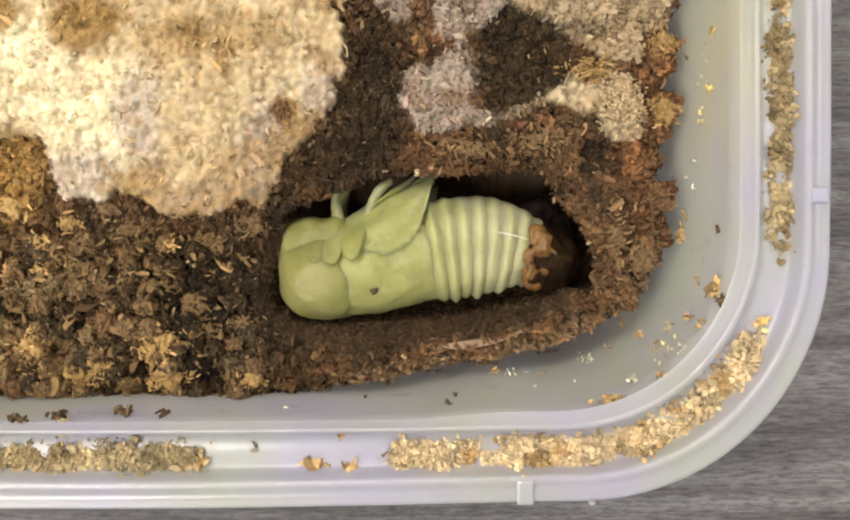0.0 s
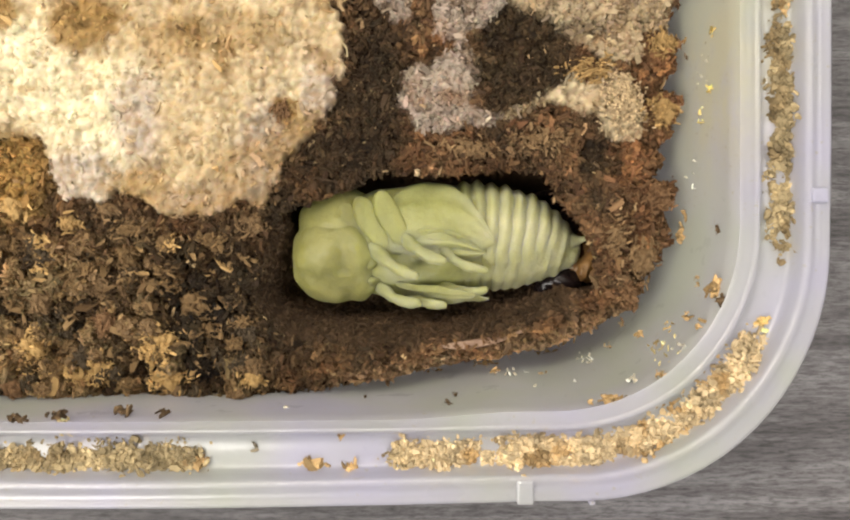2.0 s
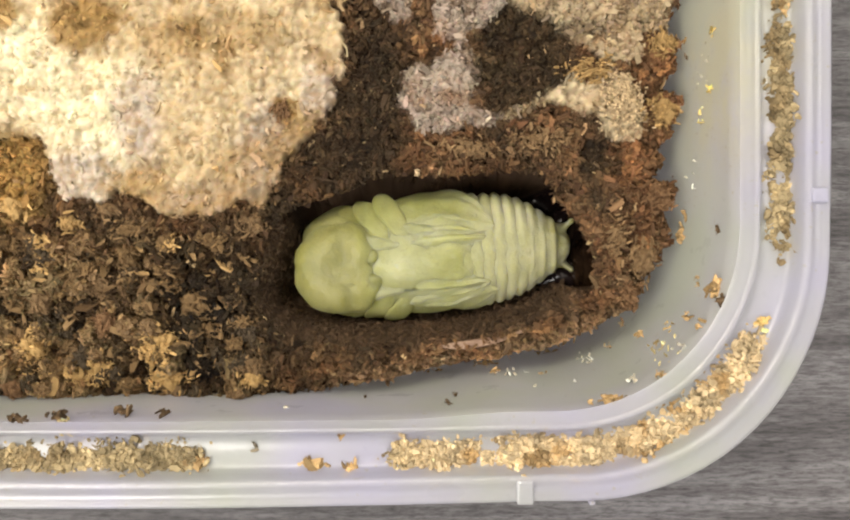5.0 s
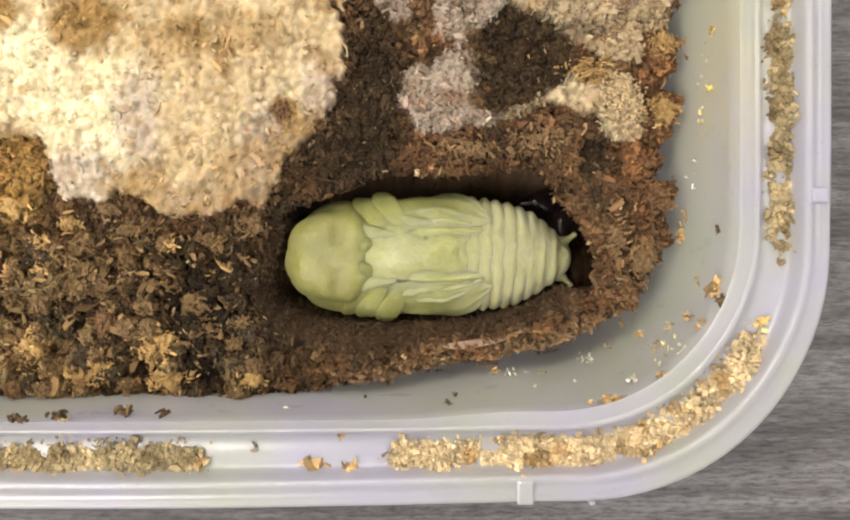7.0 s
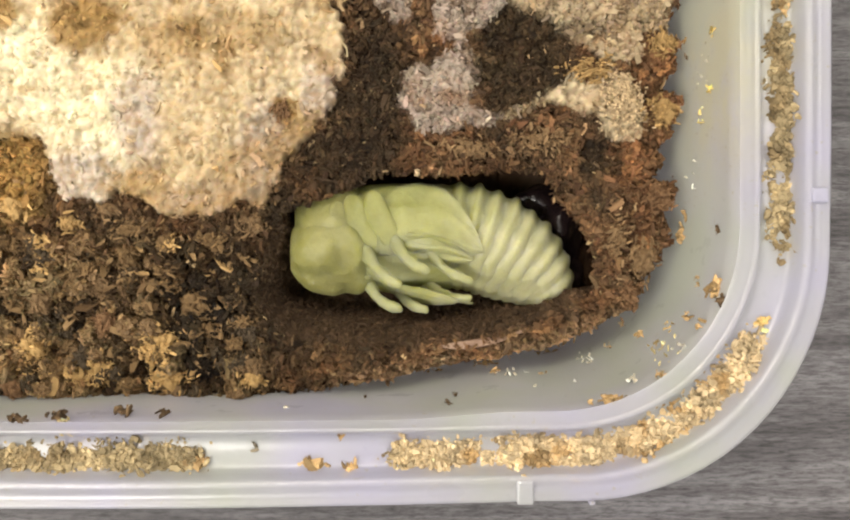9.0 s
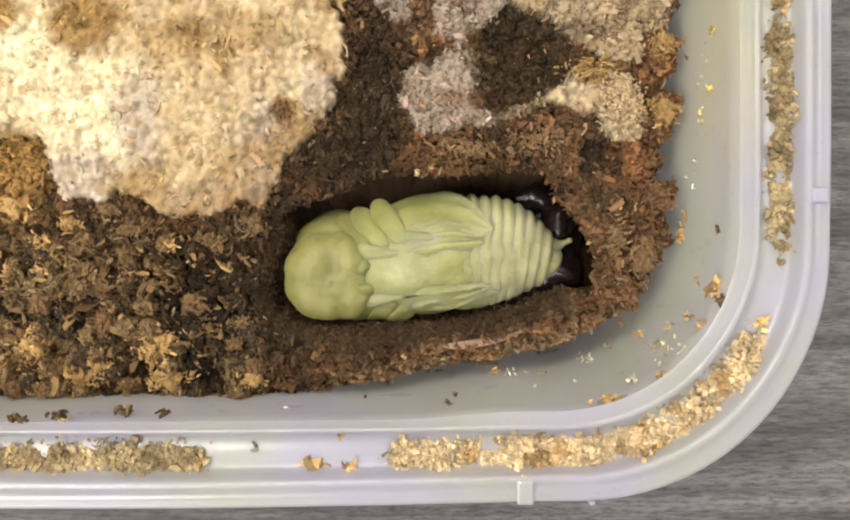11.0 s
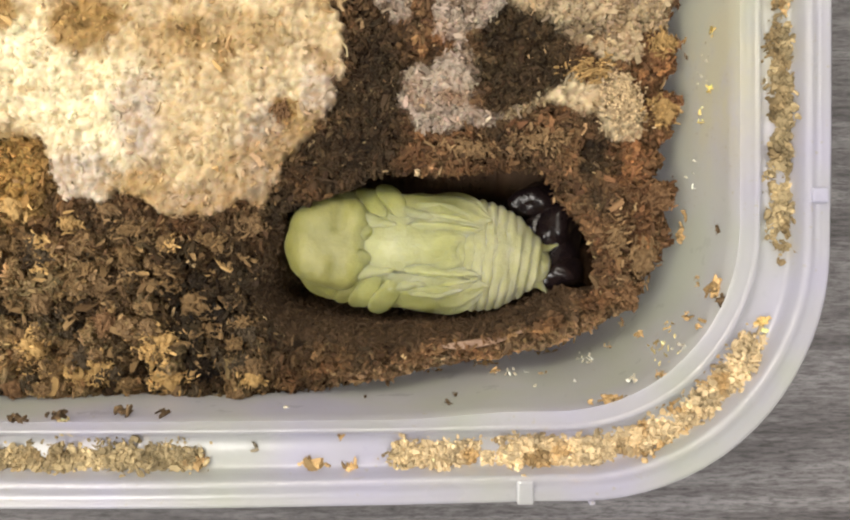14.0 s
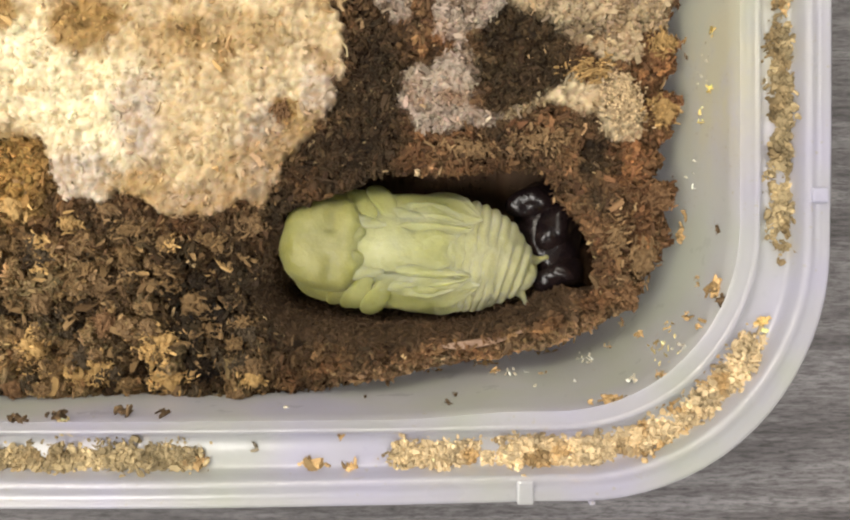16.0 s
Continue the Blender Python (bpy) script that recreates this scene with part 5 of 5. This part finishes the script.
    state(3.5, -3.09, -1.32, 4.2, 88, -13.5, 0.82, 26.3, 0.977, 0)
    state(3.6, -1.06, 0.20, 3.8, 84, -3.8, -0.72, 27.4, 0.835, 0)
    state(3.7, -0.46, 0.20, 3.9, 55, -5.7, -1.02, 23.1, 0.794, 0)
    state(3.8, -1.37, 0.41, 5.2, 52, -3.4, 1.13, 12.8, 0.822, 0)
    state(4, -1.88, 0.46, 10.0, 12, -6.1, -1.80, -2.8, 0.960, 0)
    state(4.2, -0.46, 0.96, 6.8, 5, 0.6, -1.58, -2.5, 0.886, 0)
    state(5.2, -2.08, 0.81, 5.2, -15, 2.3, -0.38, -4.4, 0.909, 0)
    state(6.3, -3.65, 0.81, 3.1, -5, 5.2, 0.81, -5.2, 0.938, 0)
    state(6.4, 0.10, 0.96, 7.0, -10, -0.4, 1.31, -13.9, 0.796, 0)
    state(6.5, -2.79, 0.10, 4.7, -3, -1.3, -0.48, -9.1, 0.908, 0)
    state(6.6, 0.10, -0.56, 14.8, -8, -3.8, -0.14, -30.2, 0.868, 0)
    state(6.8, -1.93, 1.06, 0.3, 0, 0.4, 1.95, -0.0, 0.785, 0)
    state(7, -2.43, 0.76, 1.7, 0, -2.8, -0.07, -6.8, 0.955, 0)
    state(7.2, -3.95, 1.47, -7.3, 5, 5.6, 0.40, -5.8, 0.990, 0)
    state(7.4, -1.83, 2.43, -7.5, 0, -0.8, 0.15, -3.1, 0.893, 0)
    state(7.5, -5.07, 1.57, -6.1, 3, 5.6, -0.74, -10.5, 1.077, 0)
    state(7.6, -3.60, 2.59, -11.7, -60, 9.8, 1.87, 22.9, 0.871, 0)
    state(7.8, -2.43, 1.06, 1.7, -10, 2.4, 0.57, -14.3, 0.913, 0)
    state(8, 0.56, 0.20, 2.8, -24, -4.6, 0.90, -12.4, 0.776, 0)
    state(8.2, -0.91, 2.18, -3.1, 0, -6.5, 0.15, -2.5, 0.777, 0)
    state(8.4, -1.67, 1.42, -4.2, 2, 2.6, 1.01, -3.5, 0.704, 0)
    state(8.5, -1.88, 1.47, -4.4, 0, 0.5, 0.09, -15.6, 0.848, 0)
    state(8.6, -1.83, 1.42, -4.1, -3, 1.4, 0.67, -2.5, 0.825, 0)
    state(8.8, 1.01, 1.72, -6.0, -3, -10.1, -1.32, -2.1, 0.818, 0)
    state(9, -3.75, 4.16, -0.8, -50, 4.6, -1.67, -53.1, 1.193, 0)
    state(9.2, -2.79, 3.55, 0.0, -42, 3.5, -1.93, -49.0, 0.978, 0)
    state(10.2, -2.28, 1.72, 3.4, -25, 3.2, -0.11, -27.9, 0.869, 0)
    state(11.3, -1.57, 0.15, 7.6, -10, -0.9, 1.47, -13.0, 0.810, 0)
    state(11.5, -4.72, 1.57, 2.3, 0, -0.3, -0.32, -4.1, 0.850, 0)
    state(11.7, -3.45, 1.01, 1.3, 0, 0.7, -0.27, -7.8, 0.697, 0)
    state(12, -4.11, 1.32, 2.0, 0, -0.7, -0.63, -9.1, 0.779, 0)
    state(12.3, -4.06, 2.03, 0.0, 0, 0.0, -0.38, -6.9, 0.742, 0)
    state(12.5, -4.41, 2.13, -1.4, 0, 0.2, -0.63, -13.5, 0.797, 0)
    state(12.6, -4.31, 2.08, -1.7, 0, 0.9, -0.63, -12.4, 0.796, 0)
    state(13, 1.37, 0.86, 1.9, 3, -11.1, -0.03, -20.9, 0.745, 0)
    state(13.3, -3.95, 1.98, -3.0, 3, 0.9, -0.36, -5.9, 0.730, 0)
    state(13.5, -4.11, 1.88, -4.3, 3, -1.0, -0.55, -10.3, 0.755, 0)
    state(13.6, -4.11, 1.88, -4.3, 3, -1.9, -0.63, -9.5, 0.731, 0)
    state(14, -2.79, 1.77, -3.7, 3, -2.4, -0.33, -7.7, 0.771, 0)
    state(14.3, -4.21, 1.98, -4.5, 3, -1.7, -0.01, -37.5, 0.718, 0)
    state(14.5, -5.83, 1.67, -3.8, 4, 1.2, -0.81, -19.0, 0.727, 0)
    state(14.6, -5.63, 1.72, -4.1, 4, -0.1, -0.78, -10.1, 0.685, 0)
    state(15, -5.37, 1.67, -4.3, 4, -3.2, -0.03, -10.6, 0.678, 0)
    state(15.3, -5.17, 1.67, -4.4, 4, -3.7, -0.42, -5.2, 0.653, 0)
    state(15.5, -5.58, 1.47, -5.8, 4, -2.1, -0.71, -8.9, 0.721, 0)
    state(15.6, -4.97, 1.32, -6.7, 3, -0.9, 0.72, -18.1, 0.791, 0)
    state(16, -4.41, 1.67, -3.1, 3, -1.8, -0.88, -20.5, 0.735, 0)
    husk(0, 25.82, 1.05, 0, -20)
    husk(0.1, 25.82, 5.25, 0, 10)
    husk(0.2, 25.82, 4.20, 0, 0)
    husk(0.4, 25.82, -1.05, 0, 30)
    husk(0.6, 25.82, -1.05, 0, 30)
    husk(0.8, 26.87, 1.05, 0, 10)
    husk(1, 27.08, 3.15, 0, -10)
    husk(1.4, 27.40, 1.57, 0, 0)
    husk(1.8, 27.40, 1.57, 0, 0)
    husk(2.4, 28.50, 2.40, 0, 0, 29.5)
    husk(7.0, 28.50, 2.40, 0, 0, 29.5)
    husk(8.5, 28.00, 2.80, 0, 0, 32.0)
    husk(11.3, 27.50, 3.36, 0, 0)
    husk(16, 27.50, 3.36, 0, 0)
    capsule_at(0, 22.48, 0.51, 39, -5, 72)
    capsule_at(0.1, 20.44, 0.81, 39, 0, 45)
    capsule_at(0.2, 20.95, 2.34, 39, 0, 10)
    capsule_at(0.3, 21.97, 2.34, 39, 0, 10)
    capsule_at(0.4, 27.05, 4.88, 39, 0, -60)
    capsule_at(0.5, 25.43, 3.76, 39, 0, -50)
    capsule_at(0.6, 26.04, 4.88, 39, 0, -52)
    capsule_at(0.7, 24.51, 0.61, 39, 0, -20)
    capsule_at(0.8, 24.51, 0.31, 39, 0, 5)
    capsule_at(0.9, 24.51, 0.31, 39, 0, 5)
    capsule_at(1, 25.02, 1.83, 39, 20, 65)
    capsule_at(1.1, 24.82, 1.53, 39, 10, 30)
    capsule_at(1.2, 25.22, 0.61, 39, -8, 5)
    capsule_at(1.4, 25.02, 0.41, 39, -5, -15)
    capsule_at(1.5, 25.02, 0.41, 39, -5, -15)
    capsule_at(1.6, 26.70, 0.20, 38, 0, -65)
    capsule_at(1.8, 27.72, 0.82, 38, 0, -15)
    capsule_at(2, 32.4, -0.63, 29, -5, -60)
    capsule_at(2.4, 32.0, -1.05, 28.5, -5, -110)
    capsule_at(3, 31.6, -2.66, 28.5, 10, -165)
    capsule_at(16, 31.6, -2.66, 28.5, 10, -165)
    walk(pupa, rows["pupa"])
    for k, ob in made.items():
        if k != "thorax":
            walk(ob, rows[k])
    walk(skin, rows_skin)
    walk(capsule, rows_cap)


build_room()
build_table()
build_box()
build_substrate()
build_crumbs()
pupa, made = build_pupa()
skin, capsule = build_shed_skin()
motions(pupa, made, skin, capsule)
